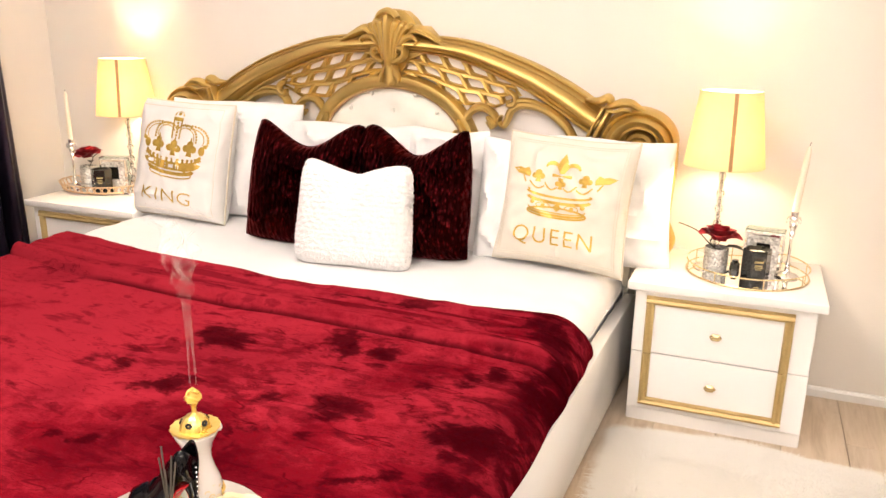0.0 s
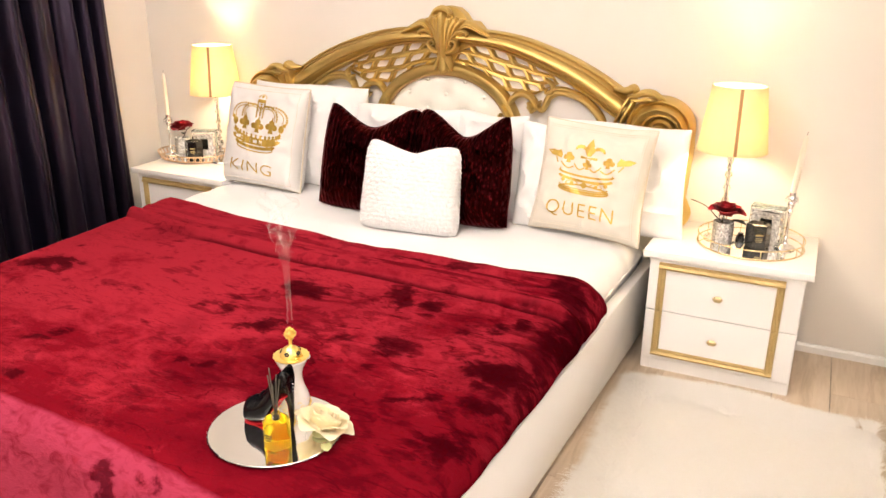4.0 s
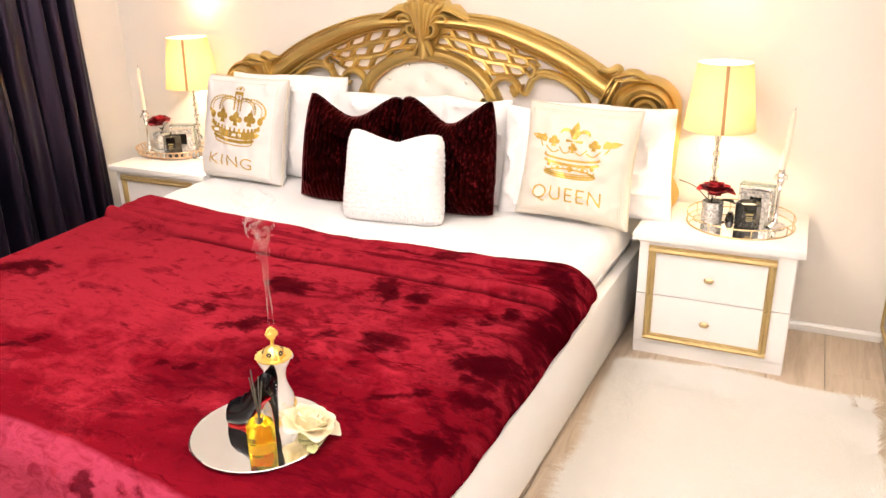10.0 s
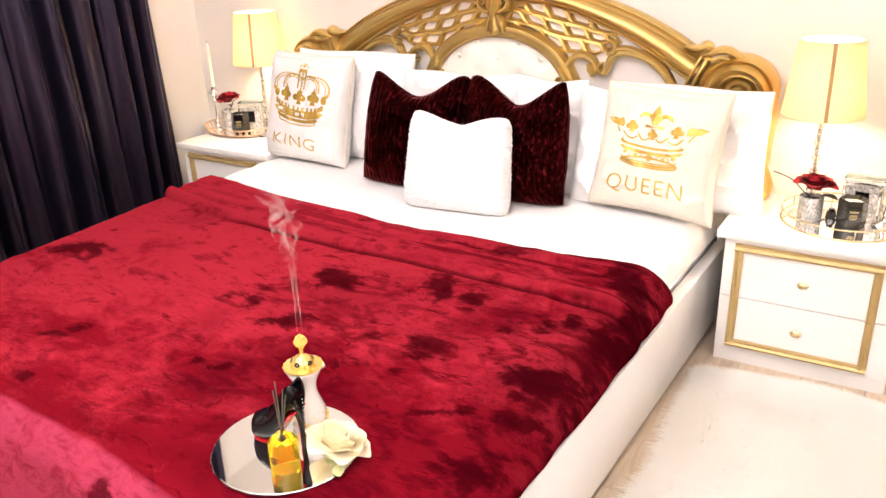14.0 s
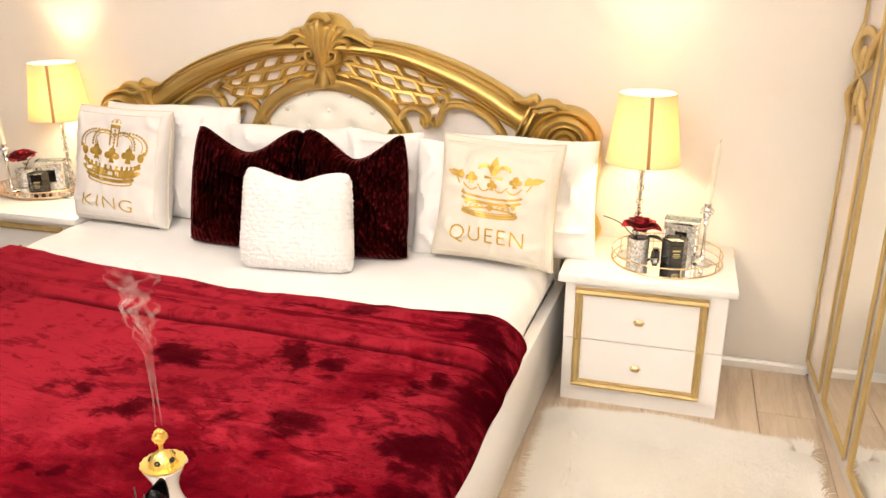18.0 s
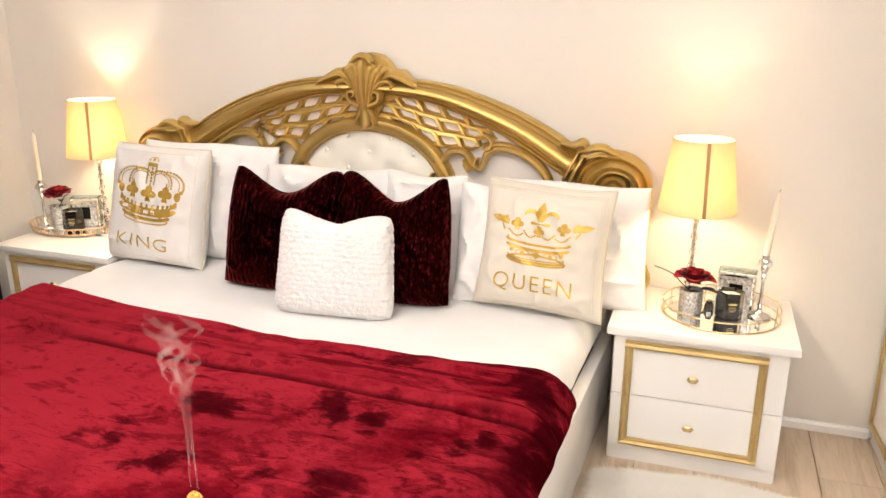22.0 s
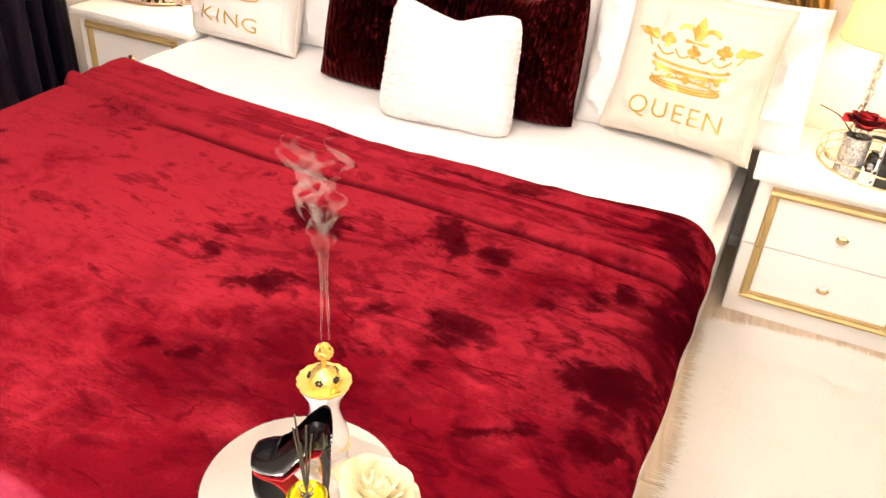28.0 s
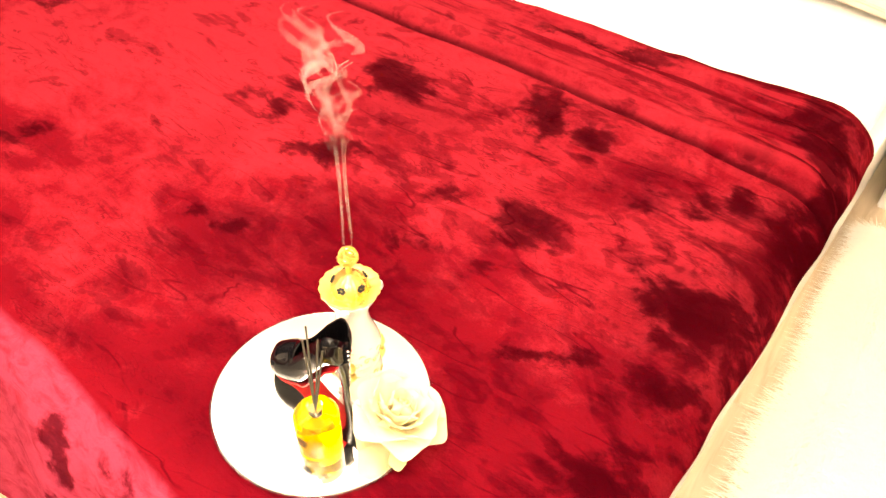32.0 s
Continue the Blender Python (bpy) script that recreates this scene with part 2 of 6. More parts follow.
def velvet_material():
    """Crimson plush: a lit nap with ragged dark marks where the pile was pushed the other way; sheen and fold shade are
    painted into its colour.
    """
    m, nt, p = setup("burgundy_velvet")
    co = coords(nt)

    def math_node(op, x, y, z=None):
        n = nt.nodes.new("ShaderNodeMath")
        n.operation = op
        for k, v in enumerate((x, y, z)):
            if v is None:
                continue
            if isinstance(v, float):
                n.inputs[k].default_value = v
            else:
                nt.links.new(v, n.inputs[k])
        return n.outputs[0]

    def noise_of(scale, detail, rough, turn=0.0, stretch=(1, 1, 1), warp=0.0):
        mp = nt.nodes.new("ShaderNodeMapping")
        mp.inputs["Rotation"].default_value, mp.inputs["Scale"].default_value = (0, 0, turn), stretch
        nt.links.new(co, mp.inputs[0])
        n = node(nt, "ShaderNodeTexNoise", Scale=scale, Detail=detail, Roughness=rough, Distortion=warp)
        nt.links.new(mp.outputs[0], n.inputs["Vector"])
        return n.outputs[0]

    def reach(x, a, b, lo, hi, smooth=False):
        mr = node(nt, "ShaderNodeMapRange", From_Min=a, From_Max=b, To_Min=lo, To_Max=hi)
        if smooth:
            mr.interpolation_type = "SMOOTHSTEP"
        nt.links.new(x, mr.inputs["Value"])
        return mr.outputs[0]

    def mixed(fac, a, b):
        mx = nt.nodes.new("ShaderNodeMix")
        mx.data_type = "RGBA"
        nt.links.new(fac, mx.inputs[0])
        for k, c in ((6, a), (7, b)):
            if isinstance(c, tuple):
                mx.inputs[k].default_value = (*c, 1)
            else:
                nt.links.new(c, mx.inputs[k])
        return mx.outputs[2]

    def bent(scale, far):
        """The place, shifted about by a noise."""
        wobble = node(nt, "ShaderNodeTexNoise", Scale=scale, Detail=5.0, Roughness=0.66)
        nt.links.new(co, wobble.inputs["Vector"])
        v = nt.nodes.new("ShaderNodeVectorMath")
        v.operation = "MULTIPLY_ADD"
        v.inputs[1].default_value = (far, far, 0.0)
        nt.links.new(wobble.outputs[1], v.inputs[0])
        nt.links.new(co, v.inputs[2])
        return v.outputs[0], far / 2

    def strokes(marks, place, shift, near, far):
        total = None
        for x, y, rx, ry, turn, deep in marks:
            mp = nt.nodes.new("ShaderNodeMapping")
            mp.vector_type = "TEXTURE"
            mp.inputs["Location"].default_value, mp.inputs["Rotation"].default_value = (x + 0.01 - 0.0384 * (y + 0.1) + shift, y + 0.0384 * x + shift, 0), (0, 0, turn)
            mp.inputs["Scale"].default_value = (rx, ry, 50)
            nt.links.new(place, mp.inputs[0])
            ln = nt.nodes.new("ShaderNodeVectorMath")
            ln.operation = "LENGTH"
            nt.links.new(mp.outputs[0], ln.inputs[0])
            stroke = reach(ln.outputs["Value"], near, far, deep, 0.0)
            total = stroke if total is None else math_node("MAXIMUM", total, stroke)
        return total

    def push(x, k, onto):
        return math_node("MULTIPLY_ADD", math_node("SUBTRACT", x, 0.5), k, onto)

    patch = noise_of(3.2, 5.0, 0.6, 0.3, (1, 1.2, 1), 0.4)
    streak = noise_of(8.0, 5.0, 0.56, 0.65, (0.75, 1.35, 1), 1.3)
    cross = noise_of(12.0, 5.0, 0.56, -0.55, (0.65, 1.4, 1), 1.4)
    swirl = noise_of(5.5, 4.0, 0.52, 0.55, (0.8, 1.3, 1), 2.4)
    ragged = noise_of(24.0, 6.0, 0.62, 0.6, (0.65, 1.3, 1), 1.2)
    grain = noise_of(210.0, 3.0, 0.7)
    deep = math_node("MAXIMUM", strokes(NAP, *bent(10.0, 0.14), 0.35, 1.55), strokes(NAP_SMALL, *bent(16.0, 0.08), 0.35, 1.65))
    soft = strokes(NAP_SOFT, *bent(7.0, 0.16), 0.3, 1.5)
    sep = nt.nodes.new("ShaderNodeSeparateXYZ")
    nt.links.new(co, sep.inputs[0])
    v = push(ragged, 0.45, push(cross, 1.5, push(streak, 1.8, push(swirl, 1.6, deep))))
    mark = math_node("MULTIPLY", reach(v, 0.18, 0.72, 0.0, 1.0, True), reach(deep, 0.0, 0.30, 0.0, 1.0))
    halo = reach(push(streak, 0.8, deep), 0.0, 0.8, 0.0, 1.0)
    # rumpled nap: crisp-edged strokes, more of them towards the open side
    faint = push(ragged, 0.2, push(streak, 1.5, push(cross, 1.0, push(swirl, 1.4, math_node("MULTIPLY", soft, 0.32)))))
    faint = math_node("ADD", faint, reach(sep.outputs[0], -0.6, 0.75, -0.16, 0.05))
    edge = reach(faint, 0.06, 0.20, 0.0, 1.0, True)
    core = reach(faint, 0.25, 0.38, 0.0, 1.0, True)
    # darker along the open right edge, strongest towards the head
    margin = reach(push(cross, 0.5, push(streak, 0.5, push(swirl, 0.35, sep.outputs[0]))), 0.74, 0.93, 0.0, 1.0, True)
    # crease shade painted as thin dark lines, with no relief under it
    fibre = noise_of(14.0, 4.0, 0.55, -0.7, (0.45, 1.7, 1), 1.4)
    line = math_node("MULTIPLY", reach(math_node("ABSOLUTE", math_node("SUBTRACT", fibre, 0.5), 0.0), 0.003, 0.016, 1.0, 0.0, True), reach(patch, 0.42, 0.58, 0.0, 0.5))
    pleat_shade = noise_of(5.0, 3.0, 0.5, 0.95, (0.45, 1.9, 1), 0.5)
    pleat_shade = math_node("MULTIPLY", reach(math_node("ABSOLUTE", math_node("SUBTRACT", pleat_shade, 0.5), 0.0), 0.002, 0.014, 1.0, 0.0, True), reach(sep.outputs[0], -0.2, 0.3, 0.2, 0.8))
    line = math_node("MAXIMUM", line, math_node("MULTIPLY", pleat_shade, math_node("MULTIPLY", reach(swirl, 0.42, 0.55, 0.0, 1.0), reach(sep.outputs[1], -1.10, -1.06, 1.0, 0.0))))
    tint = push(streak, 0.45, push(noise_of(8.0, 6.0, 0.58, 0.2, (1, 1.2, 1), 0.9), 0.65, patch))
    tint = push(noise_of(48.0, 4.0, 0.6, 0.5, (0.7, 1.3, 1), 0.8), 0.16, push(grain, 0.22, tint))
    # sheen painted in: lighter to the left and head, darker to the foot
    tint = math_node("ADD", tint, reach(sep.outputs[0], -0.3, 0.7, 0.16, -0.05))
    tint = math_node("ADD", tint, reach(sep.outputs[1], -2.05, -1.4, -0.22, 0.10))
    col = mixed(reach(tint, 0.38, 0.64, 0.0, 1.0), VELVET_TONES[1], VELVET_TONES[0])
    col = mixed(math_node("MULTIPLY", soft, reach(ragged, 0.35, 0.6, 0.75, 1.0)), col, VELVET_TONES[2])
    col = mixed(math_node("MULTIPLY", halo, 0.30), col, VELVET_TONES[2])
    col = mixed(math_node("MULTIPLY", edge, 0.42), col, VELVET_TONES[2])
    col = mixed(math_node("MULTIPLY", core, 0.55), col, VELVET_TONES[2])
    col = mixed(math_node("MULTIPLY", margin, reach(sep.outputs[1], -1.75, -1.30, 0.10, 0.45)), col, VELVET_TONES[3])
    # long wrinkles of the head band: their shade and sheen painted as streaks
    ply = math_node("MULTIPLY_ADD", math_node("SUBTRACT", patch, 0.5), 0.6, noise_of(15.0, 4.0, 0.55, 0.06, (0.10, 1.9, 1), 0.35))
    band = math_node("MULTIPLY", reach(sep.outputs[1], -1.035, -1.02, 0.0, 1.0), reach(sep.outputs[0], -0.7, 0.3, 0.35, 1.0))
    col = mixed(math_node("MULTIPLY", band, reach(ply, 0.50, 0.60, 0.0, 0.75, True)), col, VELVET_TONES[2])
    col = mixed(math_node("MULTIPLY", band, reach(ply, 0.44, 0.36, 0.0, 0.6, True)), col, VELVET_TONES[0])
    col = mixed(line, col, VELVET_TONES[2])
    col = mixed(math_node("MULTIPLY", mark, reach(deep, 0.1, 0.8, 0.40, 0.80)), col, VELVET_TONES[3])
    # shade in the crease of the turned-over band, painted as a dark line
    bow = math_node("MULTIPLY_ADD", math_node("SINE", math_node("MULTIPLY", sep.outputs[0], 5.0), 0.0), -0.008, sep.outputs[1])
    fold_shade = reach(math_node("ABSOLUTE", math_node("ADD", bow, 1.046), 0.0), 0.003, 0.011, 0.7, 0.0, True)
    col = mixed(math_node("MULTIPLY", fold_shade, reach(sep.outputs[0], -0.75, -0.45, 0.0, 1.0)), col, VELVET_TONES[3])
    # hanging foot end: its lit look painted as a paler pink
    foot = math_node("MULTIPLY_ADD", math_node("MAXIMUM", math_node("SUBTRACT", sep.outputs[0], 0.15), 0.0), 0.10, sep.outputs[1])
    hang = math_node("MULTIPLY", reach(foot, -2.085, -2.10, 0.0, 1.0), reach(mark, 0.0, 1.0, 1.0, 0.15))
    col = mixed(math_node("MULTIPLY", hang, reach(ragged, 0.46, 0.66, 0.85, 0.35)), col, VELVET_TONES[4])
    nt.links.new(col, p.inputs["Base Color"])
    p.inputs["Roughness"].default_value = 0.7
    p.inputs["IOR"].default_value = 1.0
    p.inputs["Specular IOR Level"].default_value = 0.0
    bump(nt, p, math_node("MULTIPLY_ADD", grain, 0.25, math_node("MULTIPLY_ADD", mark, -0.35, math_node("MULTIPLY_ADD", ragged, 0.35, math_node("MULTIPLY_ADD", cross, 0.8, streak)))), 0.60, 0.010)
    return m


# nap tones from light to dark, last the lit pink of the foot drop
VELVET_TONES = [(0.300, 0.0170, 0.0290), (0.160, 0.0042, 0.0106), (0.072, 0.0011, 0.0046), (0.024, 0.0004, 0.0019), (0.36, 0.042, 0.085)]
# nap pushed the other way, and the darker right rim: x, y, reach along and across, turn, depth
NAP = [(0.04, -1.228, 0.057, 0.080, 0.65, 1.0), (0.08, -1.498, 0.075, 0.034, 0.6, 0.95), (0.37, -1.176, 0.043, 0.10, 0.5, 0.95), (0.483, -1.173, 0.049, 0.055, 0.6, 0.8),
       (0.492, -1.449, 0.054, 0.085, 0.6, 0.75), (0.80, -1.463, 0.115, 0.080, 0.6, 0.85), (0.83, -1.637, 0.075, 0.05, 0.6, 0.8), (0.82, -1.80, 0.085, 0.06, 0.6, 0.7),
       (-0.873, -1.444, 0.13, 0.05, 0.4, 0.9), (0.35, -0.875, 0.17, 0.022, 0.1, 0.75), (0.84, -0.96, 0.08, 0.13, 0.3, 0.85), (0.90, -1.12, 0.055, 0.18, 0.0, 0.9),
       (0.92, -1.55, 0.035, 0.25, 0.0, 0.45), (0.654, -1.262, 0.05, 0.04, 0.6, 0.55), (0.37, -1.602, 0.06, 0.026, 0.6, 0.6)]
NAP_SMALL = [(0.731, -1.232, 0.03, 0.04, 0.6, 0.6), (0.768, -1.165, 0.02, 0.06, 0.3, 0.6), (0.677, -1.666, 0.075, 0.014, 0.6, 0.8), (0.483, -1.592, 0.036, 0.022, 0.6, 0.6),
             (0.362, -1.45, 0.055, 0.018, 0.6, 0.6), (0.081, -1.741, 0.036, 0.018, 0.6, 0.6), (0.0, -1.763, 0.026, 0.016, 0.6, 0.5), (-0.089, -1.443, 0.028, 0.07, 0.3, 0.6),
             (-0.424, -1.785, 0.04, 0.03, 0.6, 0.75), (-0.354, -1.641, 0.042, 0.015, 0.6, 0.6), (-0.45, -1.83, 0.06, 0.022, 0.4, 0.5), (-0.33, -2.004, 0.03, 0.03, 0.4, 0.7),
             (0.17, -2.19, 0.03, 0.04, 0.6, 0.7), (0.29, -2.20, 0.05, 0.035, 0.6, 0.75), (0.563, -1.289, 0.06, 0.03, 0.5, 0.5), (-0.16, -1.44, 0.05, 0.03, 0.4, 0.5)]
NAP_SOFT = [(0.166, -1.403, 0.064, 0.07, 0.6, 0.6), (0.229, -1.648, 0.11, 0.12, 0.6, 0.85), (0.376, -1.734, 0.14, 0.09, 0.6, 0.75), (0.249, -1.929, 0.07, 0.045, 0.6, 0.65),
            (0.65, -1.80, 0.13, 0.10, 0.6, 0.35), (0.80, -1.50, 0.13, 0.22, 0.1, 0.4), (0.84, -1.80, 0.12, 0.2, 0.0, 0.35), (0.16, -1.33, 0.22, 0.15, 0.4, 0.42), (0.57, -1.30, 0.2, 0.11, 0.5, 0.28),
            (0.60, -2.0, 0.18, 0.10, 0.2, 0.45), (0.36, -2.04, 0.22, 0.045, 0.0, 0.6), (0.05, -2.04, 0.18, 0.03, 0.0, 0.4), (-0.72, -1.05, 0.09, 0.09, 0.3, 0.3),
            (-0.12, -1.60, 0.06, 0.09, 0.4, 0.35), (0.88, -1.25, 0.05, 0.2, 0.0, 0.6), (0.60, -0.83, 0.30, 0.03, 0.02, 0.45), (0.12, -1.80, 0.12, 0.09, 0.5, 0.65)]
VELVET = velvet_material()


def knit_material():
    """Dark velvet knit: upright ribs of short glossy stitches."""
    m, nt, p = setup("burgundy_knit_velvet")
    co = coords(nt)
    rib = nt.nodes.new("ShaderNodeTexWave")
    rib.wave_type, rib.bands_direction = "BANDS", "X"
    rib.inputs["Scale"].default_value, rib.inputs["Distortion"].default_value = 16.0, 0.8
    stitch = node(nt, "ShaderNodeTexVoronoi", Scale=88.0)
    n = node(nt, "ShaderNodeTexNoise", Scale=5.0, Detail=4.0)
    nap = node(nt, "ShaderNodeTexNoise", Scale=300.0, Detail=2.0)
    for k in (rib, n, nap):
        nt.links.new(co, k.inputs["Vector"])
    nt.links.new(coords(nt, (1.25, 0.3, 0.55)), stitch.inputs["Vector"])
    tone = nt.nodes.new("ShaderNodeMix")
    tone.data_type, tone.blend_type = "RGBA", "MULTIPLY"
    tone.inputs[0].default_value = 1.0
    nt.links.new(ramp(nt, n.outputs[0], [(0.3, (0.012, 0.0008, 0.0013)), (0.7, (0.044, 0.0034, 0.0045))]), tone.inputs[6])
    # stitch highlights and the shade between stitches painted into the colour
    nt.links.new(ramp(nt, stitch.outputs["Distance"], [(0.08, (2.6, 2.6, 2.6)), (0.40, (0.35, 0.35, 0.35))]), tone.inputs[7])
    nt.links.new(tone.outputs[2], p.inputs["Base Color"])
    p.inputs["Roughness"].default_value = 0.30
    p.inputs["Metallic"].default_value = 0.8
    p.inputs["Specular IOR Level"].default_value = 0.05
    p.inputs["Specular Tint"].default_value = (1.0, 0.26, 0.28, 1)
    height = None
    for source, weight in ((nap.outputs[0], 0.05), (stitch.outputs["Distance"], -1.1), (rib.outputs[1], 0.8)):
        add = nt.nodes.new("ShaderNodeMath")
        add.operation = "MULTIPLY_ADD"
        add.inputs[1].default_value = weight
        nt.links.new(source, add.inputs[0])
        if height is None:
            add.inputs[2].default_value = 0.0
        else:
            nt.links.new(height, add.inputs[2])
        height = add.outputs[0]
    bump(nt, p, height, 0.85, 0.006)
    return m


def oak_material():
    m, nt, p = setup("light_oak_laminate")
    tc = nt.nodes.new("ShaderNodeTexCoord")
    info = nt.nodes.new("ShaderNodeObjectInfo")
    off = nt.nodes.new("ShaderNodeVectorMath")
    off.operation = "MULTIPLY_ADD"
    off.inputs[1].default_value = (37.0, 53.0, 11.0)
    nt.links.new(info.outputs["Random"], off.inputs[0])
    nt.links.new(tc.outputs["Object"], off.inputs[2])
    mp = nt.nodes.new("ShaderNodeMapping")
    mp.inputs["Scale"].default_value = (14, 1.3, 1)
    nt.links.new(off.outputs[0], mp.inputs[0])
    n = node(nt, "ShaderNodeTexNoise", Scale=2.2, Detail=7.0, Roughness=0.65, Distortion=0.8)
    nt.links.new(mp.outputs[0], n.inputs["Vector"])
    col = ramp(nt, n.outputs[0], [(0.28, (0.46, 0.35, 0.235)), (0.5, (0.62, 0.50, 0.37)), (0.75, (0.72, 0.61, 0.48))])
    hs = nt.nodes.new("ShaderNodeHueSaturation")
    mr = node(nt, "ShaderNodeMapRange", To_Min=0.88, To_Max=1.1)
    nt.links.new(info.outputs["Random"], mr.inputs["Value"])
    nt.links.new(mr.outputs[0], hs.inputs["Value"])
    nt.links.new(col, hs.inputs["Color"])
    nt.links.new(hs.outputs[0], p.inputs["Base Color"])
    p.inputs["Roughness"].default_value = 0.38
    bump(nt, p, n.outputs[0], 0.12, 0.002)
    return m


def fur_material(name, a, b, rough=0.7, glow=0.0):
    m, nt, p = setup(name)
    g = nt.nodes.new("ShaderNodeNewGeometry")
    col = ramp(nt, g.outputs["Random Per Island"], [(0.0, a), (1.0, b)])
    nt.links.new(col, p.inputs["Base Color"])
    p.inputs["Roughness"].default_value = rough
    thin, mix = nt.nodes.new("ShaderNodeBsdfTranslucent"), nt.nodes.new("ShaderNodeMixShader")
    nt.links.new(col, thin.inputs[0])
    mix.inputs[0].default_value = glow
    nt.links.new(p.outputs[0], mix.inputs[1])
    nt.links.new(thin.outputs[0], mix.inputs[2])
    nt.links.new(mix.outputs[0], nt.nodes["Material Output"].inputs[0])
    p.inputs["Sheen Weight"].default_value = 0.3
    p.inputs["Subsurface Weight"].default_value = 0.0
    return m


def glitter_material():
    m, nt, p = setup("crushed_silver_glitter")
    v = node(nt, "ShaderNodeTexVoronoi", Scale=160.0)
    nt.links.new(coords(nt), v.inputs["Vector"])
    nt.links.new(ramp(nt, v.outputs["Color"], [(0.1, (0.30, 0.30, 0.29)), (0.9, (0.80, 0.79, 0.77))]), p.inputs["Base Color"])
    p.inputs["Metallic"].default_value, p.inputs["Roughness"].default_value = 0.7, 0.3
    bump(nt, p, v.outputs["Distance"], 0.8, 0.003)
    return m


def curtain_material():
    m, nt, p = setup("midnight_satin")
    n = node(nt, "ShaderNodeTexNoise", Scale=9.0, Detail=4.0)
    nt.links.new(coords(nt, (1, 1, 0.15)), n.inputs["Vector"])
    nt.links.new(ramp(nt, n.outputs[0], [(0.3, (0.002, 0.0016, 0.003)), (0.7, (0.004, 0.0034, 0.008))]), p.inputs["Base Color"])
    p.inputs["Roughness"].default_value = 0.36
    p.inputs["Specular IOR Level"].default_value = 0.6
    p.inputs["Specular Tint"].default_value = (0.75, 0.6, 1.0, 1)
    bump(nt, p, n.outputs[0], 0.2, 0.004)
    return m


def smoke_material(name, weight):
    m, nt, p = setup(name)
    p.inputs["Base Color"].default_value = (0.92, 0.90, 0.90, 1)
    p.inputs["Roughness"].default_value = 1.0
    tr = nt.nodes.new("ShaderNodeBsdfTransparent")
    mix = nt.nodes.new("ShaderNodeMixShader")
    n = node(nt, "ShaderNodeTexNoise", Scale=22.0, Detail=4.0)
    nt.links.new(coords(nt, (1, 1, 0.4)), n.inputs["Vector"])
    mr = node(nt, "ShaderNodeMapRange", From_Min=0.35, From_Max=0.75, To_Min=weight * 0.1, To_Max=weight)
    nt.links.new(n.outputs[0], mr.inputs["Value"])
    thin, both = nt.nodes.new("ShaderNodeBsdfTranslucent"), nt.nodes.new("ShaderNodeAddShader")
    thin.inputs[0].default_value = (0.92, 0.90, 0.90, 1)
    nt.links.new(p.outputs[0], both.inputs[0])
    nt.links.new(thin.outputs[0], both.inputs[1])
    nt.links.new(mr.outputs[0], mix.inputs[0])
    nt.links.new(tr.outputs[0], mix.inputs[1])
    nt.links.new(both.outputs[0], mix.inputs[2])
    nt.links.new(mix.outputs[0], nt.nodes["Material Output"].inputs[0])
    return m


SHADE = shade_material()
KNIT = knit_material()
OAK = oak_material()
RUGFUR = fur_material("ivory_fur", (0.975, 0.95, 0.895), (0.99, 0.97, 0.93), glow=0.35)
PLUSH = surface("white_plush", (0.88, 0.87, 0.865), (0.93, 0.925, 0.925), 0.9, scale=60, fine=210, relief=0.7, sheen=0.3, spec=0.1, dist=0.008)
GLITTER = glitter_material()
CURTAIN = curtain_material()
SMOKE = smoke_material("incense_smoke", 0.14)
PUFF = smoke_material("thinning_smoke", 0.05)
SEAM = surface("brown_seam", (0.36, 0.22, 0.10), (0.44, 0.28, 0.14), 0.8)

# ---- builders ----


def part(name, bm, material, parent=None, label="", smooth=True, recalc=True):
    """Links a bmesh as one mesh object under a thing or a part."""
    me = bpy.data.meshes.new(name)
    if recalc:
        bmesh.ops.recalc_face_normals(bm, faces=bm.faces)
    bm.to_mesh(me)
    bm.free()
    me.materials.append(material)
    if smooth:
        me.polygons.foreach_set("use_smooth", [True] * len(me.polygons))
        me.set_sharp_from_angle(angle=radians(42))
    ob = new(name, me)
    if parent:
        ob.parent = parent
    if label:
        tagged(ob, label)
    return ob


def raw(name, verts, faces, material, parent=None, smooth=True):
    me = bpy.data.meshes.new(name)
    me.from_pydata(verts, [], faces)
    me.materials.append(material)
    if smooth:
        me.polygons.foreach_set("use_smooth", [True] * len(me.polygons))
    ob = new(name, me)
    if parent:
        ob.parent = parent
    return ob


def thing(name, label, category, m=None, group=""):
    ob = new(name)
    ob.empty_display_size = 0.05
    if m is not None:
        ob.matrix_world = m
    return tagged(ob, label, category, group)


def box(bm, lo, hi, bevel=0.0, seg=2):
    c, d = [(a + b) / 2 for a, b in zip(lo, hi)], [abs(b - a) for a, b in zip(lo, hi)]
    vs = bmesh.ops.create_cube(bm, size=1, matrix=Matrix.Translation(c) @ Matrix.Diagonal((*d, 1)))["verts"]
    if bevel:
        es = list({e for v in vs for e in v.link_edges})
        bmesh.ops.bevel(bm, geom=es, offset=bevel, segments=seg, affect="EDGES", profile=0.5)
    return bm


def boxed(lo, hi, bevel=0.0, seg=2):
    return box(bmesh.new(), lo, hi, bevel, seg)


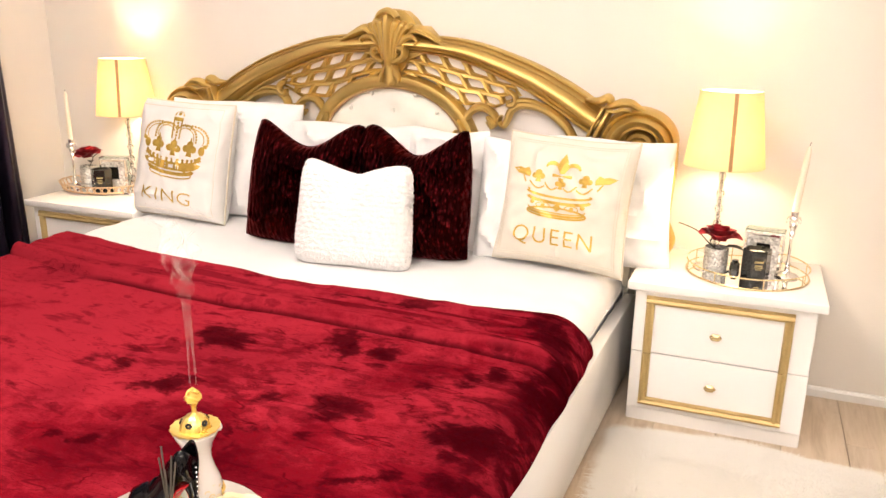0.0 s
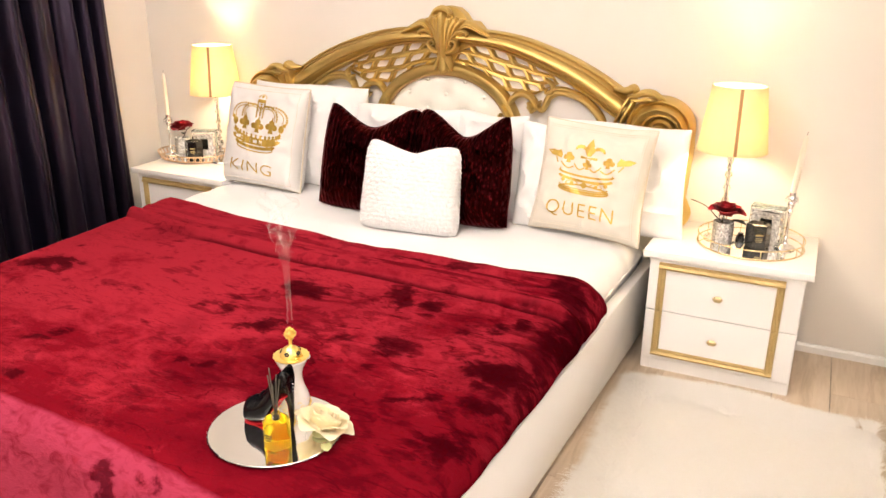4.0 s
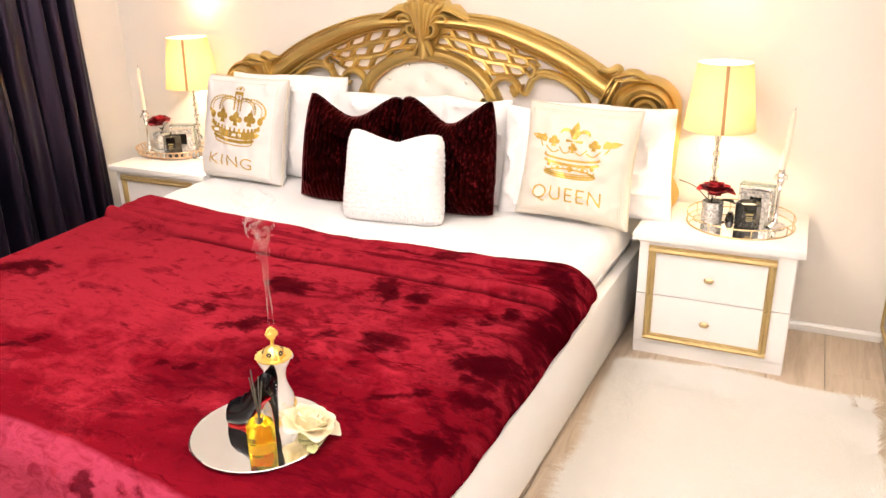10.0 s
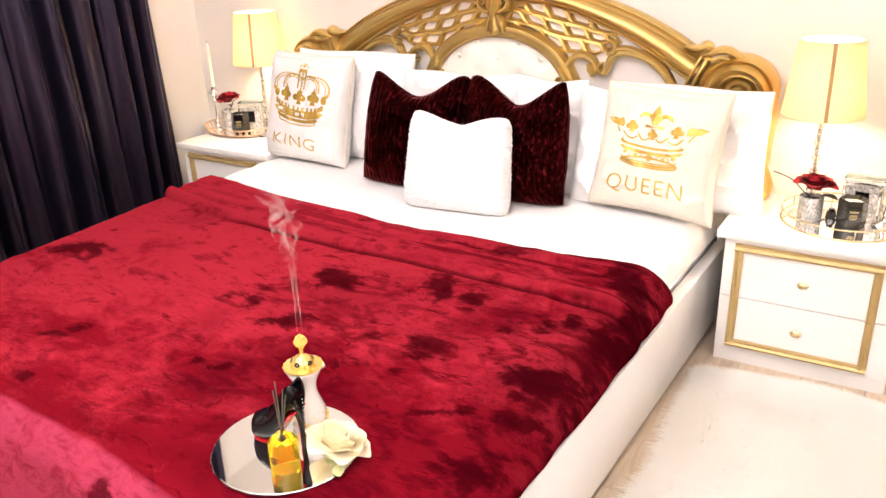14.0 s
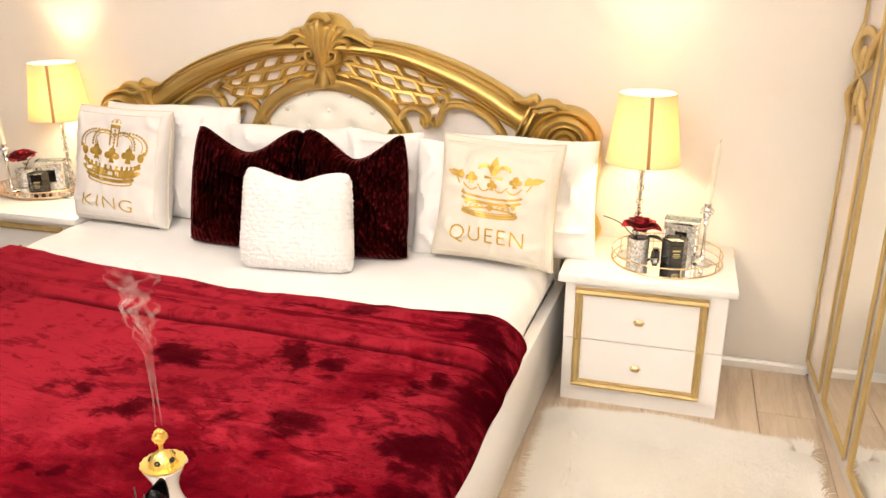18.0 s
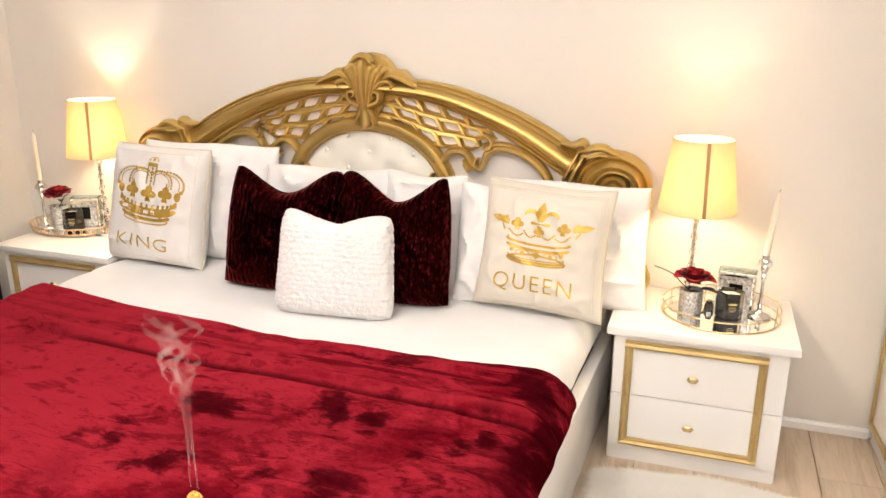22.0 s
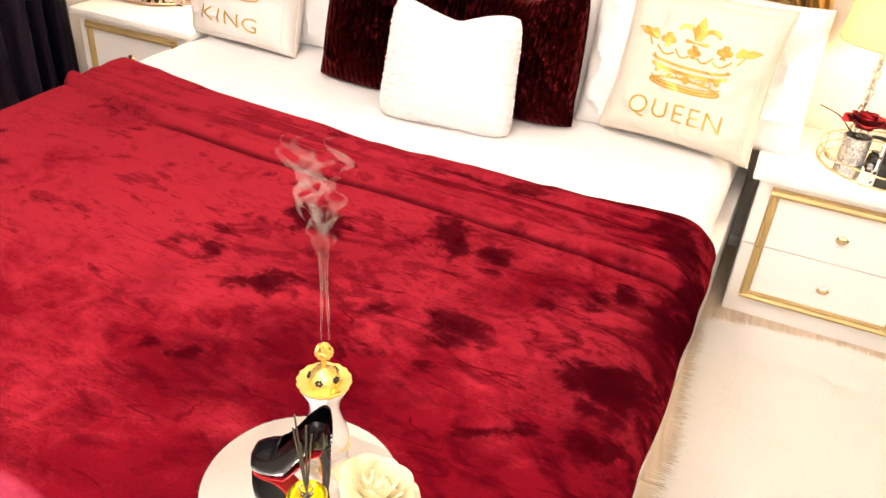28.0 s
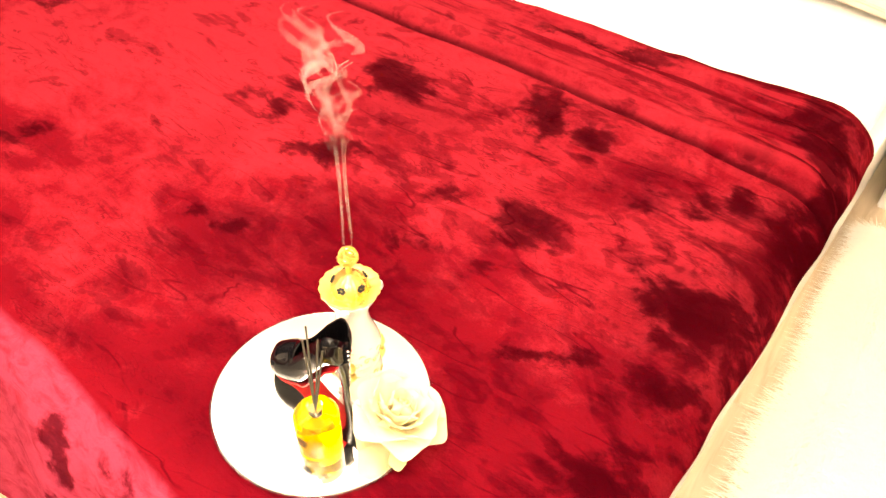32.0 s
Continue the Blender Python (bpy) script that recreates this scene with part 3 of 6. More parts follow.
def lathe(bm, prof, n=32, at=(0, 0, 0), lobes=0, depth=0.0):
    rings = []
    for r, z in prof:
        if r < 1e-5:
            rings.append([bm.verts.new((at[0], at[1], at[2] + z))])
        else:
            ring = []
            for k in range(n):
                a = 2 * math.pi * k / n
                rr = r * (1 + depth * math.cos(lobes * a))
                ring.append(bm.verts.new((at[0] + rr * math.cos(a), at[1] + rr * math.sin(a), at[2] + z)))
            rings.append(ring)
    for a, b in zip(rings, rings[1:]):
        for k in range(n):
            j = (k + 1) % n
            q = [a[k % len(a)], a[j % len(a)], b[j % len(b)], b[k % len(b)]]
            q = [v for i, v in enumerate(q) if v not in q[:i]]
            if len(q) > 2:
                bm.faces.new(q)
    return bm


CIRCLE = [(0.5 * math.cos(2 * math.pi * k / 10), 0.5 * math.sin(2 * math.pi * k / 10)) for k in range(10)]


def sweep(bm, pts, prof=CIRCLE, widths=1.0, depths=None, normal=(0, -1, 0), closed=False, caps=True):
    """Sweeps a closed profile (side, out) along points; widths scale the side, depths the outward reach."""
    pts = [Vector(p) for p in pts]
    n = len(pts)
    widths = [widths] * n if isinstance(widths, (int, float)) else widths
    depths = widths if depths is None else ([depths] * n if isinstance(depths, (int, float)) else depths)
    rings = []
    for i, p in enumerate(pts):
        a, b = (pts[(i - 1) % n], pts[(i + 1) % n]) if closed else (pts[max(i - 1, 0)], pts[min(i + 1, n - 1)])
        t = (b - a).normalized()
        out = Vector(normal)
        side = out.cross(t)
        if side.length < 1e-4:
            side = Vector((1, 0, 0)).cross(t)
        side.normalize()
        out = t.cross(side)
        rings.append([bm.verts.new(p + side * (s * widths[i]) + out * (o * depths[i])) for s, o in prof])
    m = len(prof)
    pairs = list(zip(rings, rings[1:])) + ([(rings[-1], rings[0])] if closed else [])
    for a, b in pairs:
        for k in range(m):
            bm.faces.new((a[k], a[(k + 1) % m], b[(k + 1) % m], b[k]))
    if caps and not closed:
        bm.faces.new(rings[0][::-1])
        bm.faces.new(rings[-1])
    return bm


def smooth_path(pts, steps=6):
    """A Catmull-Rom line through the points."""
    pts = [Vector(p) for p in pts]
    out = []
    for i in range(len(pts) - 1):
        a, b, c, d = pts[max(i - 1, 0)], pts[i], pts[i + 1], pts[min(i + 2, len(pts) - 1)]
        for k in range(steps):
            t = k / steps
            out.append(0.5 * (2 * b + (c - a) * t + (2 * a - 5 * b + 4 * c - d) * t * t + (3 * b - a - 3 * c + d) * t ** 3))
    return out + [pts[-1]]


def ease(values, n):
    """n values, evenly spread along a list of values."""
    return [float(v) for v in np.interp(np.linspace(0, 1, n), np.linspace(0, 1, len(values)), values)]


# ---- room ----
LEFT, RIGHT, BACK, FRONT, TOP = -1.80, 2.50, 0.04, -4.40, 2.55


def wall(name, lo, hi, label):
    return tagged(part(name, boxed(lo, hi), WALL, smooth=False), label, "wall", kind="structure")


wall("wall_north", (LEFT - 0.15, BACK, 0), (RIGHT + 0.15, BACK + 0.15, TOP), "cream painted plaster wall behind the bed")
wall("wall_south", (LEFT - 0.15, FRONT - 0.15, 0), (RIGHT + 0.15, FRONT, TOP), "cream painted plaster wall")
wall("wall_west", (LEFT - 0.15, FRONT, 0), (LEFT, BACK, TOP), "cream painted plaster wall behind the curtain")
wall("wall_east", (RIGHT, FRONT, 0), (RIGHT + 0.15, BACK, TOP), "cream painted plaster wall behind the wardrobe")
tagged(part("ceiling", boxed((LEFT - 0.15, FRONT - 0.15, TOP), (RIGHT + 0.15, BACK + 0.15, TOP + 0.12)), CEIL, smooth=False), "plain white ceiling", "ceiling", kind="structure")
floor = tagged(part("floor", boxed((LEFT - 0.15, FRONT - 0.15, -0.12), (RIGHT + 0.15, BACK + 0.15, -0.011)), DARK, smooth=False), "light oak laminate plank floor", "floor", kind="structure")


def baseboard(x0, x1):
    bm = bmesh.new()
    prof = [(0, 0), (-0.013, 0), (-0.013, 0.026), (-0.008, 0.034), (0, 0.036)]
    for x in (x0, x1):
        for y, z in prof:
            bm.verts.new((x, BACK + y, z))
    bm.verts.ensure_lookup_table()
    m = len(prof)
    for k in range(m):
        bm.faces.new([bm.verts[i] for i in (k, (k + 1) % m, m + (k + 1) % m, m + k)])
    return tagged(part("baseboard", bm, WHITE, smooth=False), "low white baseboard along the wall", "baseboard", kind="structure")


baseboard(LEFT, 1.85)

# ---- wardrobe ----
wardrobe = thing("wardrobe", "tall white wardrobe with gold beading and mirror doors", "wardrobe", pose(1.845, 0.02, 0, 0, 0, 2.0))
W_LEN, W_TOP = 2.72, 2.30
part("body", boxed((0.022, -W_LEN, 0.0), (0.60, 0, W_TOP), 0.003), WHITE, wardrobe, smooth=False)
part("plinth", boxed((0.012, -W_LEN + 0.002, 0.0), (0.0215, -0.002, 0.045), 0.001), WHITE, wardrobe, smooth=False)


def bead(parent, y0, y1, z0, z1, w=0.026):
    prof = [(-0.5, 0), (-0.5, 0.25), (-0.3, 0.42), (0.0, 0.55), (0.3, 0.42), (0.5, 0.25), (0.5, 0)]
    for name, a, b in (("gold_stile", (0, y0, z0), (0, y0, z1)), ("gold_stile", (0, y1, z0), (0, y1, z1)), ("gold_rail", (0, y0, z0), (0, y1, z0)), ("gold_rail", (0, y0, z1), (0, y1, z1))):
        part(name, sweep(bmesh.new(), [a, b], prof, w, 0.022, normal=(-1, 0, 0)), GOLDTRIM, parent)


def wardrobe_door(y0, y1, kind, knob=0):
    """y0 > y1. kind: panel, mirror."""
    door = part("door", boxed((0.0, y1 + 0.003, 0.05), (0.0205, y0 - 0.003, W_TOP - 0.06), 0.002), PINKISH, wardrobe, "white door with gold beading" if kind == "panel" else "mirror door framed in gold beading", smooth=False)
    inset = 0.035
    a, b, lo, hi = y0 - inset, y1 + inset, 0.085, W_TOP - 0.10
    if knob < 0:
        b = y1 + 0.009
    if knob > 0:
        a = y0 - 0.009
    if kind == "mirror":
        part("mirror", boxed((-0.0035, b, lo), (-0.0005, a, hi)), MIRROR, door, "clear mirror", smooth=False)
    prof = [(-0.5, 0), (-0.5, 0.25), (-0.3, 0.42), (0.0, 0.55), (0.3, 0.42), (0.5, 0.25), (0.5, 0)]
    runs = [(a, lo, a, hi), (b, lo, b, hi), (a, lo, b, lo), (a, hi, b, hi)]
    if knob < 0:
        runs.pop(1)
    if knob > 0:
        runs.pop(0)
    for ya, za, yb, zb in runs:
        part("gold_bead", sweep(bmesh.new(), [(-0.004, ya, za), (-0.004, yb, zb)], prof, 0.021, 0.016, normal=(-1, 0, 0)), GOLDTRIM, door)
    if knob:
        yk = (y1 + 0.022) if knob < 0 else (y0 - 0.022)
        bm = lathe(bmesh.new(), [(0.008, 0), (0.006, 0.010), (0.012, 0.014), (0.014, 0.021), (0.010, 0.028), (0, 0.030)], 16)
        bmesh.ops.transform(bm, matrix=pose(-0.004, yk, 1.10, 0, -90, 0), verts=bm.verts)
        part("knob", bm, WIREGOLD, door, "small pale-gold knob")
    return door


doors = [(0.0, -0.30, "panel", 0), (-0.30, -0.70, "mirror", 0), (-0.70, -1.40, "mirror", -1), (-1.40, -2.00, "mirror", 1), (-2.00, -2.70, "panel", 0)]
made = [wardrobe_door(*d) for d in doors]
# solid dark strip in place of the shade inside the door gap
part("door_gap_strip", boxed((-0.0042, -1.4082, 0.06), (0.0206, -1.3918, W_TOP - 0.07)), DARK, wardrobe, smooth=False)
# interlaced gold pull across the panel
bm = bmesh.new()
RIBBON = [(-0.5, -0.3), (-0.5, 0.3), (-0.2, 0.5), (0.2, 0.5), (0.5, 0.3), (0.5, -0.3)]
for flip in (1, -1):
    loop = [(-0.014 - 0.007 * math.sin(t), -0.150 + 0.072 * math.sin(t) * flip, 1.13 + flip * (0.012 + 0.125 * abs(math.sin(t / 2)) ** 1.3)) for t in [2 * math.pi * k / 30 for k in range(31)]]
    sweep(bm, loop, RIBBON, ease([0.010, 0.020, 0.030, 0.020, 0.010], 31), 0.014, normal=(-1, 0, 0))
    drop = [(-0.018, -0.150 + 0.004 * flip, 1.13 + flip * z) for z in (0.020, 0.045, 0.070, 0.092)]
    sweep(bm, smooth_path(drop), CIRCLE, ease([0.010, 0.022, 0.026, 0.006], 19), normal=(-1, 0, 0))
    for y0, lean in ((-0.036, -1), (-0.262, 1)):
        hook = [(-0.008, y0, 1.13 + flip * 0.150), (-0.014, y0 + 0.006 * lean, 1.13 + flip * 0.120), (-0.026, y0 - 0.022 * lean * -1, 1.13 + flip * 0.070), (-0.020, y0 - 0.050 * lean * -1, 1.13 + flip * 0.030), (-0.022, -0.150, 1.13)]
        sweep(bm, smooth_path(hook), CIRCLE, ease([0.012, 0.020, 0.022, 0.016, 0.010], 25), normal=(-1, 0, 0))
        curl = [(-0.018, y0 + lean * 0.030 + 0.020 * math.cos(t) * (1 - t / 9), 1.13 + flip * (0.045 + 0.020 * math.sin(t) * (1 - t / 9))) for t in [0.5 * k for k in range(14)]]
        sweep(bm, curl, CIRCLE, ease([0.012, 0.010, 0.004], 14), normal=(-1, 0, 0))
part("handle", bm, GOLDTRIM, made[0], "ornate interlaced gold pull")

# ---- curtain ----


def curtain():
    ny, nz, y0, y1, x = 420, 26, -0.36, -3.0, -1.665
    verts, faces = [], []
    for j in range(nz + 1):
        z = 0.015 + (TOP - 0.03) * j / nz
        for i in range(ny + 1):
            s = i / ny
            y = y0 + (y1 - y0) * s
            soft = 0.6 + 0.4 * (1 - j / nz)
            a = 2 * math.pi * (s * 23 + 0.35 * math.sin(s * 17) + 0.05 * math.sin(3 * z))
            d = 0.045 * soft * math.sin(a) + 0.016 * math.sin(2.3 * a + 1.0 + z) + 0.02 * noise.noise((s * 30, z * 0.8, 0))
            verts.append((x + d, y + 0.012 * math.cos(a) + 0.05 * (0.3 - z) * (1 - s) * 0.3, z))
    for j in range(nz):
        for i in range(ny):
            k = j * (ny + 1) + i
            faces.append((k, k + 1, k + ny + 2, k + ny + 1))
    ob = raw("curtain", verts, faces, CURTAIN)
    ob.modifiers.new("cloth", "SOLIDIFY").thickness = 0.003
    return tagged(ob, "floor-length midnight black satin curtain in folds", "curtain")


curtain()

# ---- bed ----
YAW = Matrix.Translation((-0.01, -0.1, 0)) @ pose(0, 0, 0, 0, 0, -2.2) @ Matrix.Translation((0, 0.1, 0))
bed = thing("bed", "white double bed with carved gold headboard", "bed", Matrix.Translation((-0.01, 0, 0)))
HALF, FOOT = 0.962, -2.06
part("side_rail", boxed((HALF - 0.045, FOOT + 0.02, 0.050), (HALF, -0.06, 0.335), 0.008), WHITE, bed)
part("side_rail", boxed((-HALF, FOOT + 0.02, 0.055), (-HALF + 0.03, -0.06, 0.37), 0.006), WHITE, bed)
part("foot_rail", boxed((-HALF, FOOT - 0.01, 0.055), (HALF, FOOT + 0.0195, 0.355), 0.006), WHITE, bed)
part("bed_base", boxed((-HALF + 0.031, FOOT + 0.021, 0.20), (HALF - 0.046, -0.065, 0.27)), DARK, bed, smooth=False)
for sx in (-0.88, 0.88):
    for sy in (-0.25, FOOT + 0.15):
        part("leg", boxed((sx - 0.03, sy - 0.03, 0), (sx + 0.03, sy + 0.03, 0.0545), 0.004), DARK, bed)
for frame_part in bed.children:
    frame_part.matrix_local = Matrix.Translation((0.01, 0, 0)) @ YAW

headboard = part("headboard", boxed((-0.93, -0.055, 0.10), (0.93, -0.02, 0.80), 0.01), LEATHER, bed, "carved antique-gold headboard with cream tufted oval")
RAIL = [(-0.5, 0), (-0.5, 0.42), (-0.47, 0.56), (-0.42, 0.60), (-0.39, 0.51), (-0.36, 0.54), (-0.31, 0.70), (-0.265, 0.77), (-0.245, 0.72), (-0.225, 0.78), (-0.16, 0.89), (-0.05, 0.98), (0.06, 1.0), (0.14, 0.96), (0.165, 0.89), (0.185, 0.92), (0.25, 0.85), (0.31, 0.70), (0.335, 0.58), (0.37, 0.63), (0.43, 0.62), (0.48, 0.48), (0.5, 0.28), (0.5, 0)]
ARCH = [(0.0, 1.171), (0.10, 1.169), (0.22, 1.160), (0.33, 1.137), (0.44, 1.100), (0.55, 1.056), (0.655, 1.001), (0.735, 0.951), (0.785, 0.922)]
ARCHW = [0.064, 0.066, 0.074, 0.086, 0.095, 0.102, 0.108, 0.112, 0.112]


def both(build):
    for s in (1, -1):
        build(s)


def carve(name, s, pts, w, d=None, prof=CIRCLE, y=-0.06, steps=6, mat=GOLD, parent=None):
    """A carved band in the plane of the headboard, mirrored by s."""
    path = smooth_path([(s * p[0], y if len(p) < 3 else p[2], p[1]) for p in pts], steps)
    prof = prof if s > 0 else [(-a, b) for a, b in prof]
    w = w if isinstance(w, (int, float)) else ease(w, len(path))
    d = d if d is None or isinstance(d, (int, float)) else ease(d, len(path))
    return part(name, sweep(bmesh.new(), path, prof, w, d), mat, parent or headboard)


def medallion_point(a, k=1.0):
    return 0.300 * k * math.cos(a), 0.772 + 0.240 * k * math.sin(a)


def pierced_lattice(s, place, rows=3, cols=6):
    """A carved plate with slanted openings in staggered rows."""
    bm = bmesh.new()
    front, back = -0.054, -0.0305

    def ring(pts, y):
        return [bm.verts.new((s * x, y, z)) for x, z in pts]

    for r in range(rows):
        v0, v1 = r / rows - (0.02 if r == 0 else 0), (r + 1) / rows + (0.03 if r == rows - 1 else 0)
        for c in range(-1, cols):
            u0, u1 = (c + 0.5 * (r % 2)) / cols, (c + 1 + 0.5 * (r % 2)) / cols
            u0, u1 = max(u0, 0) ** 1.08, min(max(u1, 0), 1) ** 1.08
            if u1 - u0 < 0.03:
                continue
            lean = -0.045
            at = lambda u, v: place(min(max(u + lean * v * 3, 0), 1.02), v)  # noqa: E731
            mu, mv = (u0 + u1) / 2, (v0 + v1) / 2
            outer = [(u0, v0), (mu, v0), (u1, v0), (u1, mv), (u1, v1), (mu, v1), (u0, v1), (u0, mv)]
            du, dv = (u1 - u0) * 0.355, (v1 - v0) * 0.29
            inner = [(mu - du * 0.9, mv - dv * 0.88), (mu, mv - dv), (mu + du * 0.9, mv - dv * 0.88), (mu + du, mv), (mu + du * 0.9, mv + dv * 0.88), (mu, mv + dv), (mu - du * 0.9, mv + dv * 0.88), (mu - du, mv)]
            wide = [(mu + (a - mu) * 1.12, mv + (b - mv) * 1.15) for a, b in inner]
            loops = [ring([at(*p) for p in outer], front + 0.006), ring([at(*p) for p in wide], front), ring([at(*p) for p in inner], front + 0.006), ring([at(*p) for p in inner], back), ring([at(*p) for p in outer], back)]
            for a, b in zip(loops, loops[1:]):
                for k in range(8):
                    bm.faces.new((a[k], a[(k + 1) % 8], b[(k + 1) % 8], b[k]))
    bmesh.ops.remove_doubles(bm, verts=bm.verts, dist=0.0004)
    part("lattice_panel", bm, GOLD, headboard, "pierced gold lattice")


def backing_panel():
    """White board behind the piercings, under the line of the top rail."""
    top = [(x, z - 0.012) for x, z in ARCH] + [(0.86, 0.885), (0.93, 0.86)]
    line = [(-x, z) for x, z in top[::-1]] + top[1:] + [(0.93, 0.70), (-0.93, 0.70)]
    bm = bmesh.new()
    fr, bk = [[bm.verts.new((x, y, z)) for x, z in line] for y in (-0.030, 0.0)]
    bm.faces.new(fr)
    bm.faces.new(bk[::-1])
    for k in range(len(line)):
        j = (k + 1) % len(line)
        bm.faces.new((fr[k], bk[k], bk[j], fr[j]))
    part("backing", bm, PINKISH, headboard, "white lacquered backing", smooth=False)


backing_panel()


def half_headboard(s):
    flip = [(-a, b) for a, b in RAIL]
    carve("top_rail", s, ARCH, ARCHW, 0.09, flip, y=-0.01)
    # collar, great volute and the post down beside the mattress
    for cx, cz, w in ((0.776, 0.927, 0.016), (0.796, 0.919, 0.024)):
        carve("collar", s, [(cx - 0.030, cz - 0.062), (cx - 0.018, cz - 0.040), (cx, cz), (cx + 0.020, cz + 0.040), (cx + 0.028, cz + 0.056)], [w * 0.7, w, w, w, w * 0.6], [0.04, 0.075, 0.085, 0.07, 0.03], y=-0.072)
    turn = [radians(a) for a in (212, 190, 168, 146, 124, 102, 80, 58, 36, 14, -8)]
    arc = [(0.922 + 0.090 * math.cos(a) * (1.08 if a < 1.2 else 1.0), 0.858 + 0.086 * math.sin(a)) for a in turn]
    swell = [(-0.5, 0), (-0.5, 0.35), (-0.44, 0.62), (-0.33, 0.78), (-0.24, 0.72), (-0.20, 0.66), (-0.12, 0.86), (0.02, 1.0), (0.16, 0.92), (0.24, 0.72), (0.29, 0.64), (0.38, 0.66), (0.46, 0.50), (0.5, 0.22), (0.5, 0)]
    carve("volute", s, arc + [(1.022, 0.78), (1.018, 0.70), (1.015, 0.60)], [0.072, 0.080, 0.086, 0.086, 0.084, 0.080, 0.078, 0.076, 0.074, 0.072, 0.070, 0.068, 0.066, 0.062], [0.10, 0.115, 0.125, 0.13, 0.13, 0.125, 0.12, 0.115, 0.11, 0.10, 0.09, 0.085, 0.08, 0.07], [(-a, b) for a, b in swell], y=-0.015)
    carve("volute_hollow", s, [(0.922 + 0.040 * math.cos(a), 0.852 + 0.036 * math.sin(a)) for a in turn], 0.036, 0.05, y=-0.03, steps=3)
    carve("volute_eye", s, [(0.890, 0.835), (0.905, 0.862), (0.930, 0.868), (0.948, 0.852)], [0.016, 0.024, 0.024, 0.012], 0.05, y=-0.05)
    carve("scroll_foot", s, [(1.012, 0.61), (1.03, 0.57), (1.045, 0.53), (1.03, 0.49), (1.00, 0.485), (0.985, 0.51), (1.00, 0.535)], [0.055, 0.06, 0.06, 0.05, 0.04, 0.03, 0.015], 0.05, y=-0.05)
    carve("leaf", s, [(0.735, 1.002), (0.765, 0.999), (0.790, 1.000), (0.812, 1.010), (0.822, 0.998), (0.812, 0.984)], [0.006, 0.022, 0.030, 0.034, 0.028, 0.010], [0.02, 0.045, 0.06, 0.06, 0.05, 0.02], y=-0.075)
    carve("leaf", s, [(0.800, 0.978), (0.830, 0.986), (0.860, 0.996), (0.890, 0.996), (0.915, 0.984), (0.945, 0.972)], [0.008, 0.024, 0.032, 0.030, 0.024, 0.006], [0.02, 0.045, 0.055, 0.05, 0.04, 0.015], y=-0.085)
    carve("leaf", s, [(0.815, 0.974), (0.845, 0.970), (0.870, 0.978), (0.900, 0.974)], [0.005, 0.014, 0.014, 0.004], 0.03, y=-0.125)
    # oval frame
    oval = [medallion_point(a, 1.085) for a in [math.pi / 2 - k * 0.17 for k in range(0, 13)]]
    carve("oval_frame", s, oval, 0.056, 0.050, [(-0.5, 0), (-0.5, 0.55), (-0.42, 0.72), (-0.30, 0.74), (-0.22, 0.86), (-0.05, 0.96), (0.15, 1), (0.34, 0.95), (0.40, 0.78), (0.5, 0.6), (0.5, 0)], y=-0.035, steps=3)
    carve("oval_bead", s, [medallion_point(a, 0.985) for a in [math.pi / 2 - k * 0.17 for k in range(0, 13)]], 0.008, 0.012, y=-0.066, steps=3, mat=SEAM)
    # scrolls under the rail
    carve("c_scroll", s, [(0.292, 0.872), (0.30, 0.915), (0.33, 0.948), (0.368, 0.952), (0.402, 0.930), (0.412, 0.902), (0.395, 0.888), (0.380, 0.905)], [0.020, 0.026, 0.030, 0.030, 0.028, 0.024, 0.018, 0.010], 0.05)
    carve("long_scroll", s, [(0.43, 0.928), (0.424, 0.905), (0.442, 0.892), (0.455, 0.915), (0.470, 0.950), (0.51, 0.972), (0.585, 0.962), (0.655, 0.918), (0.695, 0.865), (0.705, 0.80)], [0.010, 0.018, 0.022, 0.026, 0.030, 0.034, 0.036, 0.036, 0.036, 0.034], 0.05)
    carve("curl_leaf", s, [(0.46, 1.02), (0.485, 0.998), (0.482, 0.972), (0.462, 0.968), (0.458, 0.984)], [0.010, 0.022, 0.024, 0.018, 0.008], 0.04, y=-0.075)
    carve("curl_leaf", s, [(0.455, 0.965), (0.50, 0.985), (0.55, 0.985), (0.60, 0.965)], [0.008, 0.020, 0.018, 0.006], 0.035, y=-0.075)
    carve("bud", s, [(0.385, 0.925), (0.40, 0.900), (0.402, 0.88)], [0.014, 0.030, 0.010], 0.05, y=-0.075, steps=4)
    carve("bud", s, [(0.272, 0.905), (0.288, 0.875), (0.302, 0.85), (0.295, 0.825)], [0.010, 0.030, 0.036, 0.012], 0.06, y=-0.07, steps=4)
    carve("bud", s, [(0.262, 0.865), (0.252, 0.838), (0.242, 0.815), (0.225, 0.79)], [0.010, 0.026, 0.022, 0.01], 0.05, y=-0.07, steps=4)
    carve("bud", s, [(0.715, 0.86), (0.722, 0.835), (0.715, 0.81)], [0.012, 0.030, 0.012], 0.06, y=-0.08, steps=4)
    # woven lattice between rail and oval
    low = lambda x: float(np.interp(x, [p[0] for p in ARCH], [p[1] - 0.5 * w for p, w in zip(ARCH, ARCHW)]))  # noqa: E731

    foot = [(0.0, 1.030), (0.10, 1.024), (0.18, 1.000), (0.24, 0.968), (0.30, 0.958), (0.36, 0.962), (0.41, 0.955), (0.45, 0.980), (0.50, 1.000)]

    def lattice(u, v):
        """u: along the arch, 0 to 1; v: from the oval and scrolls up to the rail."""
        xi = float(np.interp(u, np.linspace(0, 1, 9), [p[0] for p in foot]))
        zi = float(np.interp(u, np.linspace(0, 1, 9), [p[1] for p in foot]))
        xo = 0.01 + u * 0.52
